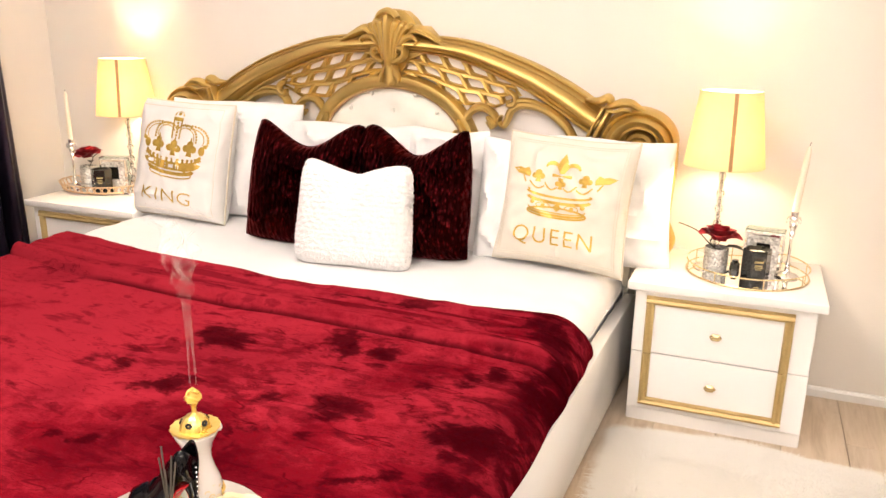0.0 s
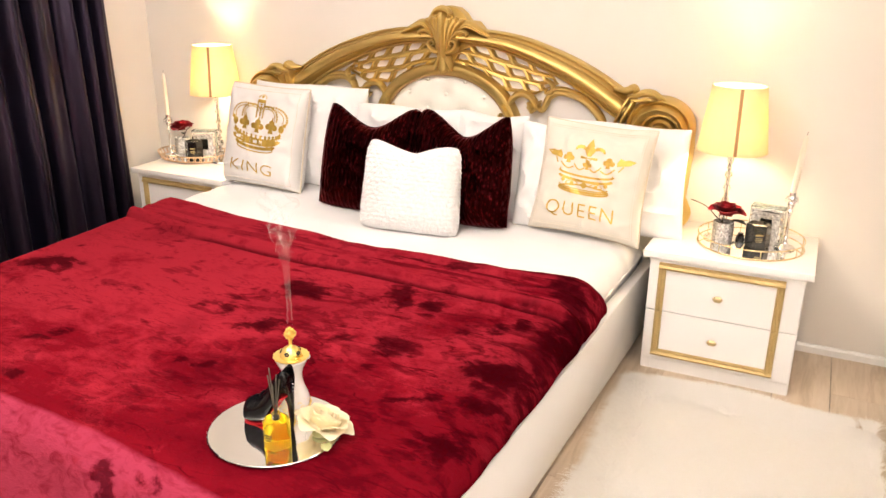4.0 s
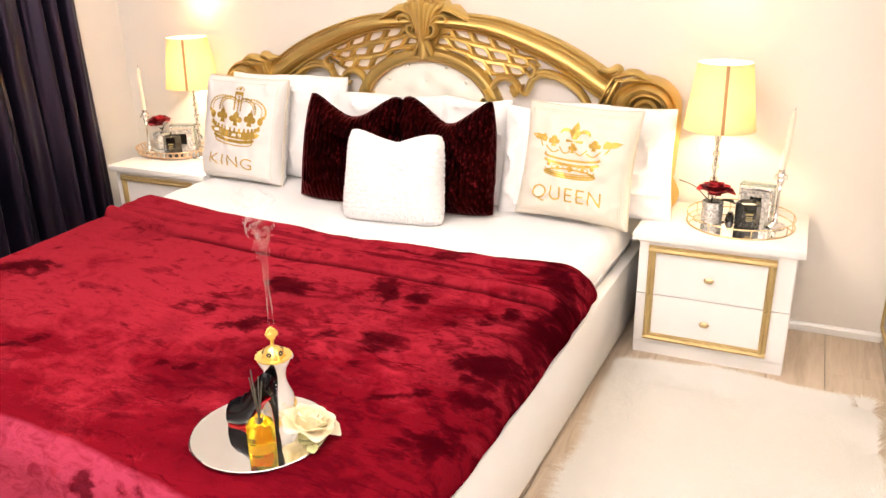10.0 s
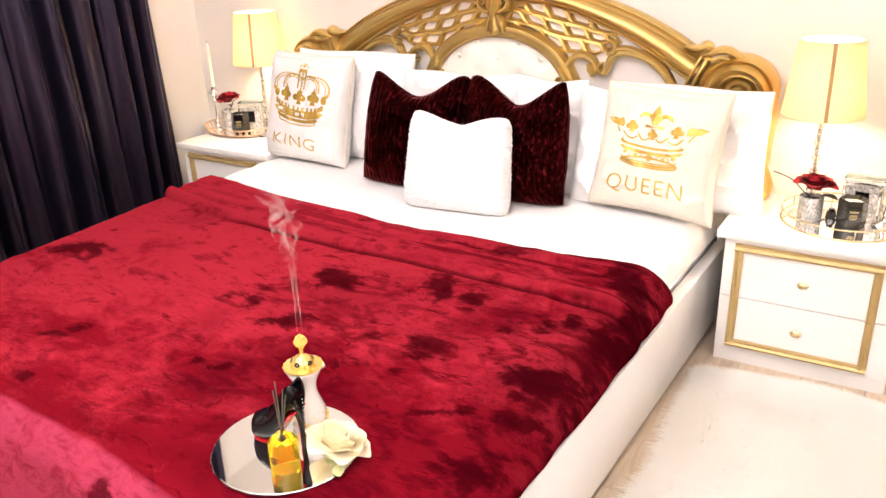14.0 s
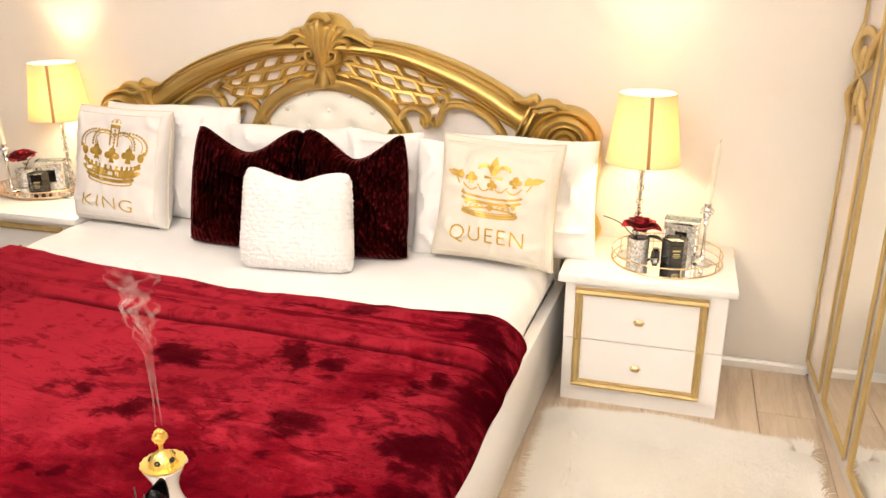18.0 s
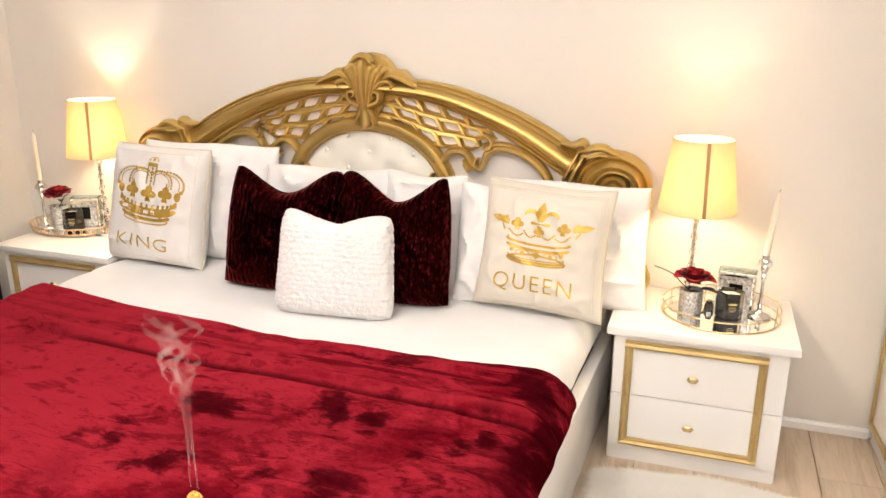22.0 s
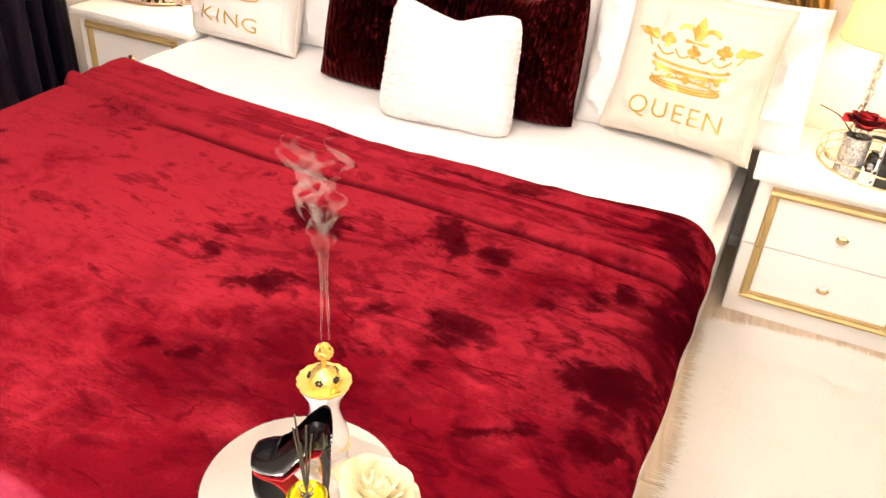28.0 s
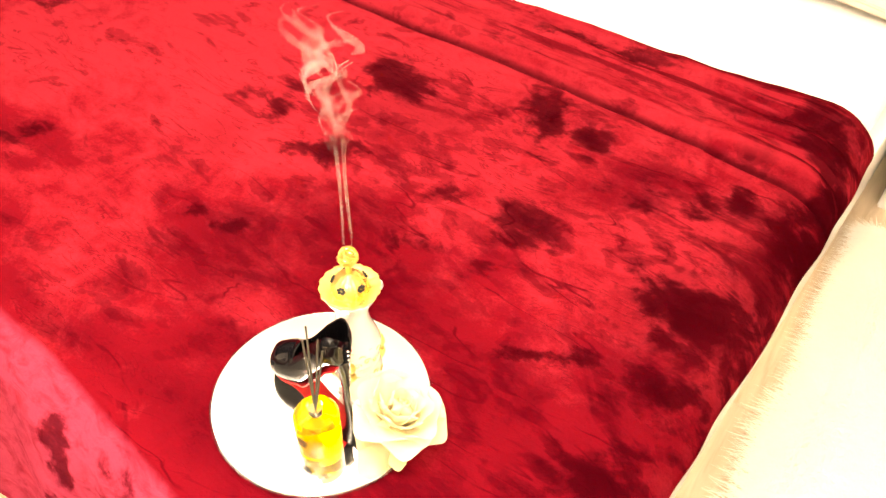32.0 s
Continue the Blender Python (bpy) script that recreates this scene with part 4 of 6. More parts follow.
        return xi + (xo - xi) * v, zi + (low(xo) + 0.012 - zi) * v

    pierced_lattice(s, lattice)
    # crest acanthus
    carve("crest_leaf", s, [(0.050, 1.185), (0.080, 1.214), (0.112, 1.220), (0.145, 1.206), (0.178, 1.190), (0.212, 1.172)], [0.018, 0.034, 0.036, 0.030, 0.024, 0.008], [0.03, 0.05, 0.055, 0.05, 0.04, 0.015], y=-0.066)
    carve("leaf_rib", s, [(0.070, 1.196), (0.100, 1.214), (0.135, 1.206), (0.170, 1.190), (0.200, 1.176)], [0.006, 0.012, 0.011, 0.009, 0.003], 0.020, y=-0.094)
    carve("crest_leaf", s, [(0.046, 1.168), (0.066, 1.190), (0.094, 1.194), (0.112, 1.182), (0.104, 1.170)], [0.016, 0.024, 0.022, 0.016, 0.006], 0.04, y=-0.090)
    carve("crest_curl", s, [(0.018, 1.105), (0.042, 1.112), (0.060, 1.128), (0.060, 1.150), (0.042, 1.155), (0.036, 1.140), (0.046, 1.134)], [0.022, 0.024, 0.024, 0.022, 0.018, 0.014, 0.010], 0.05, y=-0.09)
    for top, w, yy in ((0.030, 0.036, -0.092), (0.056, 0.034, -0.086), (0.078, 0.030, -0.078)):
        carve("crest_flute", s, [(top * 0.30, 1.10), (top * 0.42, 1.15), (top * 0.66, 1.205), (top, 1.250 - top * 0.25), (top * 1.15, 1.268 - top * 0.5)], [0.018, 0.026, w, w * 0.95, 0.014], [0.035, 0.05, 0.055, 0.05, 0.02], y=yy)
    carve("crest_drop", s, [(0.008, 1.10), (0.020, 1.075), (0.034, 1.050), (0.040, 1.030)], [0.026, 0.030, 0.026, 0.008], 0.045, y=-0.08)

both(half_headboard)
carve("crest_flute", 1, [(0, 1.09), (0, 1.15), (0, 1.21), (0, 1.255), (0, 1.278)], [0.030, 0.036, 0.042, 0.042, 0.014], [0.05, 0.065, 0.07, 0.065, 0.03], y=-0.095)
carve("crest_cap", 1, [(-0.040, 1.262), (-0.024, 1.278), (0, 1.285), (0.024, 1.278), (0.040, 1.262)], [0.012, 0.022, 0.026, 0.022, 0.012], 0.045, y=-0.105)
carve("crest_drop", 1, [(0, 1.105), (0, 1.07), (0, 1.035), (0, 1.018)], [0.032, 0.042, 0.050, 0.020], 0.05, y=-0.085)
bm = bmesh.new()
outline = [(0.20, 1.165), (0.165, 1.195), (0.130, 1.232), (0.095, 1.235), (0.075, 1.262), (0.045, 1.285), (0, 1.293)]
outline = outline + [(-x, z) for x, z in outline[-2::-1]] + [(-0.06, 1.11), (-0.03, 1.05), (0, 1.03), (0.03, 1.05), (0.06, 1.11)]
fr, bk = [bm.verts.new((x, -0.055, z)) for x, z in outline], [bm.verts.new((x * 1.02, -0.002, z)) for x, z in outline]
bm.faces.new(fr)
bm.faces.new(bk[::-1])
for k in range(len(outline)):
    j = (k + 1) % len(outline)
    bm.faces.new((fr[k], bk[k], bk[j], fr[j]))
part("crest_plate", bm, GOLD, headboard)


def tufted_oval():
    """Cream cushion with sunken buttons."""
    buttons = [(x, z) for r, z in enumerate((0.985, 0.925, 0.86, 0.79)) for x in ([-0.09, 0.09], [-0.18, 0.0, 0.18], [-0.09, 0.09], [-0.18, 0.0, 0.18])[r]]
    bm, rings, nr, na = bmesh.new(), [], 18, 72
    for i in range(nr + 1):
        k = 1.05 * i / nr
        ring = []
        for j in range(na):
            a = 2 * math.pi * j / na
            x, z = medallion_point(a, k)
            d = 0.022 * (1 - (i / nr) ** 4)
            for bx, bz in buttons:
                d -= 0.014 * math.exp(-((x - bx) ** 2 + (z - bz) ** 2) / 0.0007)
            ring.append(bm.verts.new((x, -0.050 - d, z)))
        rings.append(ring)
    for a, b in zip(rings, rings[1:]):
        for j in range(na):
            bm.faces.new((a[j], a[(j + 1) % na], b[(j + 1) % na], b[j]))
    bmesh.ops.remove_doubles(bm, verts=rings[0], dist=1e-5)
    part("tufted_oval", bm, LEATHER, headboard, "cream tufted oval cushion")
    for bx, bz in buttons:
        bm = lathe(bmesh.new(), [(0.009, 0), (0.008, 0.003), (0.004, 0.005), (0, 0.0055)], 12)
        bmesh.ops.transform(bm, matrix=pose(bx, -0.058, bz, 90, 0, 0), verts=bm.verts)
        part("button", bm, LEATHER, headboard)


tufted_oval()


def bed_top(y):
    """Height of the mattress along the bed."""
    return 0.470 - 0.048 * min(max((-y - 0.65) / 1.2, 0), 1)


def side_lift(x):
    """The bed stands a little higher on the curtain side."""
    return 0.020 * min(max(-x / 0.9, 0), 1)


def under_throw(y):
    return 0.014 * min(max((-y - 0.80) / 0.08, 0), 1)


def mattress():
    nx, ny = 90, 150
    verts, faces = [], []
    x1, y0, y1 = 0.925, -0.115, FOOT + 0.05
    cross = [(-x1, 0.275), (-x1, 0.38)]
    for k in range(7):
        a = math.pi / 2 * k / 6
        cross.append((-0.968 + 0.050 * (1 - math.cos(a)), -0.055 + 0.055 * math.sin(a)))
    cross += [(-0.918 + (0.918 + x1 - 0.085) * k / 60, 0.0) for k in range(1, 60)]
    for k in range(7):
        a = math.pi / 2 * (1 - k / 6)
        cross.append((x1 - 0.085 * (1 - math.cos(a)), -0.085 + 0.085 * math.sin(a)))
    cross += [(x1, 0.374), (x1 - 0.035, 0.275)]
    m = len(cross)
    for j in range(ny + 1):
        y = y0 + (y1 - y0) * j / ny
        end = 0.06 * max(0, 1 - min(j, ny - j) / 4) ** 2
        for i, (x, dz) in enumerate(cross):
            top = 2 <= i < m - 2
            z = bed_top(y) + side_lift(x) - under_throw(y) + dz - end if top else dz
            side = min(1, max(0, (abs(x) - 0.80) / 0.06))
            w = 0.006 * noise.noise((x * 3, y * 5, 1)) + side * (0.0015 * math.sin(y * 46 + 2 * noise.noise((y * 6, 0, 3)) * 3) + 0.003 * noise.noise((y * 9, z * 9, 5)))
            verts.append((x + (math.copysign(1, x) * w if side else 0), y, z + (w * 0.6 if top else 0)))
    for j in range(ny):
        for i in range(m - 1):
            k = j * m + i
            faces.append((k, k + m, k + m + 1, k + 1))
    faces.append(tuple(range(m)))
    faces.append(tuple(ny * m + i for i in range(m))[::-1])
    ob = raw("mattress", verts, faces, SHEET)
    ob.matrix_world = YAW
    for sx in (1, -1):
        seam = [(sx * (x1 + 0.001 + 0.003 * noise.noise((y * 9, 1, 5))), y, 0.372 + 0.002 * noise.noise((y * 4, 2, 2))) for y in np.linspace(-0.14, -0.80, 60)]
        part("sheet_seam", sweep(bmesh.new(), seam, CIRCLE, 0.006, normal=(sx, 0, 0)), SHEET, ob)
    return tagged(ob, "thick mattress in a smooth white fitted sheet", "mattress")


mattress()


def blanket():
    """Velvet throw: turned-over band at the head, soft creases, hanging over the foot and the left side."""
    across = []  # (x, drop, side)
    for k in range(14):
        t = k / 13
        across.append((-1.020 + 0.018 * t, -0.36 + 0.305 * t, 1.0))
    for k in range(1, 9):
        a = math.pi / 2 * k / 8
        across.append((-1.002 + 0.052 * (1 - math.cos(a)), -0.055 + 0.055 * math.sin(a), 1 - k / 8))
    across += [(-0.95 + 1.795 * k / 150, 0.0, 0.0) for k in range(1, 150)]
    for k in range(17):
        a = math.pi / 2 * k / 16
        across.append((0.845 + 0.030 * k / 16 + 0.082 * math.sin(a), -0.070 * (1 - math.cos(a)), max(0, k / 16 - 0.4) / 0.6))
    across += [(0.958, -0.076, 1.0), (0.958, -0.083, 1.0), (0.955, -0.089, 1.0)]
    rows = sorted({round(-0.765 - 1.305 * k / 190, 4) for k in range(191)} | {round(-0.93 - 0.15 * k / 60, 4) for k in range(61)} | {round(-0.7655 - 0.0025 * k, 4) for k in range(12)}, reverse=True)
    verts, faces = [], []
    m = len(across)
    yfoot = -2.07
    drops = [(0, 0)] + [(0.10 * math.sin(math.pi / 2 * k / 10), -0.085 * (1 - math.cos(math.pi / 2 * k / 10))) for k in range(1, 11)] + [(0.105 + 0.06 * k / 16, -0.085 - 0.29 * k / 16) for k in range(1, 17)]
    lines = [(y, 0, 0) for y in rows] + [(yfoot, dy, dz) for dy, dz in drops[1:]]
    for y, dy, dz in lines:
        head = -0.765 - y
        for x, drop, side in across:
            edge = 0.05 * math.sin((x + 1) * 1.6) * max(0, 1 - head / 0.5) - (0.014 * min(1, max(0, (x - 0.35) / 0.4)) + 0.012 * max(0, (x - 0.75) / 0.2)) * max(0, 1 - head / 0.5) - 0.035 * max(0, -x - 0.6)* max(0, 1 - head / 0.5)
            yy = y - edge
            crease = -1.036 + 0.008 * math.sin(x * 5.0) + 0.12 * max(0, -x - 0.5) ** 1.5
            band = 1 / (1 + math.exp(-max(-40, min(40, (yy - crease) / 0.004))))
            z = bed_top(yy) + side_lift(x) + 0.006 + 0.014 * band
            z += 0.016 * math.exp(-((yy - crease - 0.018) / 0.015) ** 2) - 0.012 * math.exp(-((yy - crease + 0.010) / 0.007) ** 2)
            z -= 0.012 * math.exp(-((yy + 2.055 + 0.03 * x) / 0.022) ** 2)
            if head < 0.02:
                z -= 0.010 * (1 - head / 0.02) ** 2
            z += 0.004 * noise.noise((x * 2.5, yy * 3.0, 0)) + 0.0022 * noise.noise((x * 7 + yy * 3, yy * 9 - x * 2, 4)) + 0.0010 * noise.noise((x * 20, yy * 20, 9))
            z += 0.009 * band * math.sin((yy * 75 + 5 * noise.noise((x * 1.6, yy * 4, 2)))) * max(0, noise.noise((x * 2.0, yy * 3, 7)) + 0.35 + 1.2 * max(0, x - 0.2))
            ridge = noise.noise((x * 1.7 + yy * 2.4, yy * 1.1 - x * 2.0, 12))
            z += 0.003 * max(0, 1 - abs(ridge) * 9)
            ridge = noise.noise((x * 3.1 - yy * 1.7, yy * 3.4 + x * 1.2, 22))
            z += 0.003 * max(0, 1 - abs(ridge) * 8) * max(0, min(1, x + 0.3))
            z += 0.005 * math.exp(-((yy + 1.86 - 0.10 * (x + 0.6) ** 2) / 0.010) ** 2) * max(0, 1 - abs(x + 0.45) / 0.3)
            z += 0.004 * math.exp(-((yy + 2.01 - 0.55 * (x - 0.10)) / 0.008) ** 2) * max(0, 1 - abs(x - 0.12) / 0.14)
            plain = bed_top(yy) + side_lift(x) + 0.012
            if x > 0.79:
                z = plain + (z - plain) * (1 - 0.85 * side)
                # the open hem comes down to the rail all along
                drop *= (bed_top(yy) + 0.006 - 0.356) / 0.089
            pull = side * (0.004 + 0.002 * math.sin(yy * 27 + 3 * noise.noise((yy * 3, 1, 2))) + 0.003 * noise.noise((yy * 5, drop * 6, 6)))
            xx = x + pull + max(0, (x - 0.75) / 0.2) * (0.006 + 0.008 * min(1, max(0, head / 0.6)))
            hang = 0.014 * math.sin(x * 19 + 2 * noise.noise((x * 3, dz * 4, 8))) * min(1, -dz / 0.12) if dz < 0 else 0
            verts.append((xx, yy - dy + hang - 0.035 * x * min(1, max(0, (-yy - 1.6) / 0.4)) , z + max(drop, -0.36) + dz))
    for j in range(len(lines) - 1):
        for i in range(m - 1):
            k = j * m + i
            faces.append((k, k + 1, k + m + 1, k + m))
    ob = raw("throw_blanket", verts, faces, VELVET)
    ob.matrix_world = YAW
    return tagged(ob, "burgundy crushed-velvet throw spread over the white bed", "blanket")


blanket()

# ---- pillows ----


def pillow_surface(w, h, t, pinch=0.05, chop=0.0, wrinkle=0.004, seed=0, flat=4, slump=0.0, soft=0.0, crest=None, nub=0.0):
    """The front (side 1) or back (-1) of a pillow: x across, z up from its foot, -y to the front."""
    def at(u, v, side=1):
        edge = ((1 - abs(u) ** flat) * (1 - abs(v) ** flat))
        x = w / 2 * u * (1 - pinch * (1 - v * v))
        z = h / 2 * v * (1 - pinch * (1 - u * u)) + h / 2
        up = (v + 1) / 2
        z -= chop * (math.sqrt(max(0, 1 - abs(u - 0.05) / 1.05) ** 2 + 0.01) - 0.1) ** 1.15 * 1.15 * up ** 2.5
        x *= 1 - slump * up * 0.5
        if crest:
            z *= 1 - (1 - float(np.interp(u, np.linspace(-1, 1, len(crest)), crest))) * up ** 1.5
            x += nub * math.copysign(max(0, abs(u) - 0.75) / 0.25, u) * max(0, 0.16 - up) / 0.16
        corner = soft * abs(u * v) ** 6
        x, z = x - math.copysign(corner, u), z - math.copysign(corner, v)
        z += slump * 0.03 * math.sin(u * 4 + seed) * up
        d = t / 2 * max(edge, 0) ** 0.45 * (1 + 0.25 * (1 - up))
        d *= 1 - (0.35 * math.exp(-((u - 0.05) / 0.22) ** 2) * up ** 2 if chop else 0)
        k = min(1, edge * 3)
        d += k * wrinkle * (noise.noise((x * 9 + seed, z * 9, side)) + 0.6 * noise.noise((x * 22, z * 22 + seed, side * 2)))
        crease = noise.noise((x * 5 + z * 7 + seed * 3, z * 4 - x * 6, 2 * side))
        d += k * wrinkle * 1.6 * max(0, 1 - abs(crease) * 7)
        return Vector((x, -side * d, z))
    return at


def pillow(name, at, material, m, label, n=44, group=""):
    bm = bmesh.new()
    rows = {}
    for side in (1, -1):
        for j in range(n + 1):
            for i in range(n + 1):
                rim = i in (0, n) or j in (0, n)
                if rim and side < 0:
                    rows[side, i, j] = rows[1, i, j]
                    continue
                f = lambda k: math.sin((2 * k / n - 1) * math.pi / 2) * 0.85 + (2 * k / n - 1) * 0.15  # noqa: E731
                p = at(f(i), f(j), side)
                if rim:
                    p.y = 0
                rows[side, i, j] = bm.verts.new(p)
        for j in range(n):
            for i in range(n):
                q = [rows[side, i, j], rows[side, i + 1, j], rows[side, i + 1, j + 1], rows[side, i, j + 1]]
                bm.faces.new(q if side > 0 else q[::-1])
    ob = part(name, bm, material)
    ob.matrix_world = m
    return tagged(ob, label, "pillow", group)


def piping_on(ob, at, inset, r, material, name="piping", k=24):
    """Cord round the front at a distance from the rim, or on the rim."""
    ring = []
    e = 1 - inset
    for a, b in (((-e, -e), (e, -e)), ((e, -e), (e, e)), ((e, e), (-e, e)), ((-e, e), (-e, -e))):
        for j in range(k):
            t = j / k
            p = at(a[0] + (b[0] - a[0]) * t, a[1] + (b[1] - a[1]) * t)
            if inset == 0:
                p.y = 0
            else:
                p.y -= 0.001
            ring.append(p)
    return part(name, sweep(bmesh.new(), ring, CIRCLE, r * 2, closed=True, normal=(0, -1, 0)), material, ob)


class Print:
    """Flat foil shapes laid on a pillow's front; places are in metres from its middle."""

    def __init__(self, at, w, h, lift=0.0018, turn=0.0):
        self.at, self.w, self.h, self.lift, self.bm = at, w, h, lift, bmesh.new()
        self.c, self.s = math.cos(radians(turn)), math.sin(radians(turn))

    def put(self, a, b):
        return self.bm.verts.new(self.spot(a, b))

    def spot(self, a, b):
        """The place on the cushion, with the print turned a little."""
        p = self.at(2 * (a * self.c - b * self.s) / self.w, 2 * (a * self.s + b * self.c) / self.h)
        p.y -= self.lift
        return p

    def poly(self, pts):
        c = (sum(p[0] for p in pts) / len(pts), sum(p[1] for p in pts) / len(pts))
        mid, ring = self.put(*c), [self.put(*p) for p in pts]
        for i in range(len(ring)):
            self.bm.faces.new((mid, ring[i], ring[(i + 1) % len(ring)]))

    def disc(self, a, b, r, ry=None, n=12):
        self.poly([(a + r * math.cos(2 * math.pi * k / n), b + (ry or r) * math.sin(2 * math.pi * k / n)) for k in range(n)])

    def stroke(self, pts, w, closed=False):
        n = len(pts)
        ws = [w] * n if isinstance(w, float) else w
        rows = []
        for i, p in enumerate(pts):
            a, b = (pts[i - 1], pts[(i + 1) % n]) if closed else (pts[max(i - 1, 0)], pts[min(i + 1, n - 1)])
            d = math.hypot(b[0] - a[0], b[1] - a[1]) or 1
            nx, ny = -(b[1] - a[1]) / d * ws[i] / 2, (b[0] - a[0]) / d * ws[i] / 2
            rows.append((self.put(p[0] + nx, p[1] + ny), self.put(p[0] - nx, p[1] - ny)))
        for a, b in list(zip(rows, rows[1:])) + ([(rows[-1], rows[0])] if closed else []):
            self.bm.faces.new((a[0], a[1], b[1], b[0]))

    def clover(self, a, b, r):
        for da, db in ((-r, 0), (r, 0), (0, r * 1.15)):
            self.disc(a + da, b + db, r * 0.92)
        self.poly([(a - r * 0.3, b + r * 0.3), (a + r * 0.3, b + r * 0.3), (a + r * 0.8, b - r * 1.9), (a - r * 0.8, b - r * 1.9)])


def ellipse(cx, cy, rx, ry, a0=0.0, a1=2 * math.pi, n=40):
    return [(cx + rx * math.cos(a0 + (a1 - a0) * k / n), cy + ry * math.sin(a0 + (a1 - a0) * k / n)) for k in range(n + 1)]


def lettering(ob, pr, text, cx, cy, size, width):
    """Raised foil letters from the built-in font."""
    cu = bpy.data.curves.new("letters", "FONT")
    cu.body, cu.size, cu.align_x, cu.resolution_u = text, size, "CENTER", 4
    cu.space_character, cu.offset = 1.15, -0.0006
    tmp = new("letters", cu)
    me = tmp.to_mesh()
    xs = [v.co.x for v in me.vertices]
    k = width / (max(xs) - min(xs))
    bm = bmesh.new()
    bm.from_mesh(me)
    tmp.to_mesh_clear()
    bpy.data.objects.remove(tmp)
    bmesh.ops.subdivide_edges(bm, edges=[e for e in bm.edges if e.calc_length() > 0.02], cuts=2)
    for v in bm.verts:
        v.co = pr.spot(cx + v.co.x * k, cy + v.co.y)
    bmesh.ops.triangulate(bm, faces=bm.faces)
    return part("lettering", bm, FOIL, ob, "gold foil word " + text, smooth=False)


def king_crown(ob, at, w, h):
    pr, cut = Print(at, w, h, turn=-4), []
    cy = 0.050

    def rim(y, a, rx, ry):
        return rx * math.cos(a), cy + y + ry * math.sin(a)

    def arc(y, rx, ry, n=30):
        return [rim(y, math.pi + math.pi * k / n, rx, ry) for k in range(n + 1)]
    # open foot of the crown, its thick roll and the jewelled band
    pr.stroke(ellipse(0.0, cy - 0.108, 0.098, 0.020), 0.005, True)
    pr.stroke(arc(-0.086, 0.105, 0.024), 0.014)
    pr.stroke(arc(-0.054, 0.114, 0.026), 0.034)
    for k in range(11):
        a = math.pi * (1.10 + 0.80 * k / 10)
        x, y = rim(-0.054, a, 0.114, 0.026)
        if k % 4 == 1:
            cut.append([(x - 0.011, y - 0.007), (x + 0.011, y - 0.007), (x + 0.011, y + 0.007), (x - 0.011, y + 0.007)])
        elif k == 5:
            cut.append([(x - 0.012, y), (x, y + 0.011), (x + 0.012, y), (x, y - 0.011)])
        else:
            cut += [ellipse(x, y + d, 0.003, 0.003, n=8)[:8] for d in (0.006, -0.006)]
    for k in range(15):
        a = math.pi * (1.03 + 0.94 * k / 14)
        x, y = rim(-0.026, a, 0.122, 0.028)
        pr.disc(x, y + 0.002, 0.0062)
        pr.poly([(x - 0.010, y - 0.012), (x, y + 0.004), (x + 0.010, y - 0.012)])
    for x, y in ((-0.072, cy - 0.003), (0.0, cy - 0.010), (0.072, cy - 0.003)):
        pr.clover(x, y + 0.006, 0.0165)
        pr.poly([(x - 0.005, y + 0.022), (x + 0.005, y + 0.022), (x + 0.003, y + 0.052), (x - 0.003, y + 0.052)])
    for sx in (1, -1):
        pr.disc(sx * 0.124, cy + 0.002, 0.013, 0.019)
        pr.disc(sx * 0.136, cy + 0.022, 0.008)
        for cx, rx, ry, a0, a1 in ((0.042, 0.052, 0.058, -0.1, 2.5), (0.070, 0.074, 0.058, -0.35, 1.95)):
            for x, y in ellipse(cx, cy + 0.040, rx, ry, a0, a1, 13):
                pr.disc(sx * x, y, 0.0050)
            pr.stroke([(sx * (cx + (x - cx) * 0.78), cy + 0.040 + (y - cy - 0.040) * 0.80) for x, y in ellipse(cx, cy + 0.040, rx, ry, a0, a1, 22)], 0.0035)
        pr.stroke([(sx * 0.017, cy + 0.036), (sx * 0.019, cy + 0.112)], 0.006)
    for k in range(5):
        pr.disc(0.0, cy + 0.050 + 0.013 * k, 0.0055)
    pr.poly([(-0.023, cy + 0.110), (0.023, cy + 0.110), (0.021, cy + 0.126), (-0.021, cy + 0.126)])
    pr.disc(0.0, cy + 0.140, 0.007)
    pr.stroke(ellipse(0.0, cy + 0.136, 0.018, 0.014, 0.2, 2.9, 10), 0.003)
    for x in (-0.018, 0.018):
        pr.disc(x, cy + 0.136, 0.004)
    part("crown_print", pr.bm, FOIL, ob, "gold foil king's crown", smooth=False)
    for shape in cut:
        hole = Print(at, w, h, 0.0026, -4)
        hole.poly(shape)
        part("cut_out", hole.bm, LINEN, ob, smooth=False)
    lettering(ob, pr, "KING", -0.004, -0.182, 0.076, 0.222)


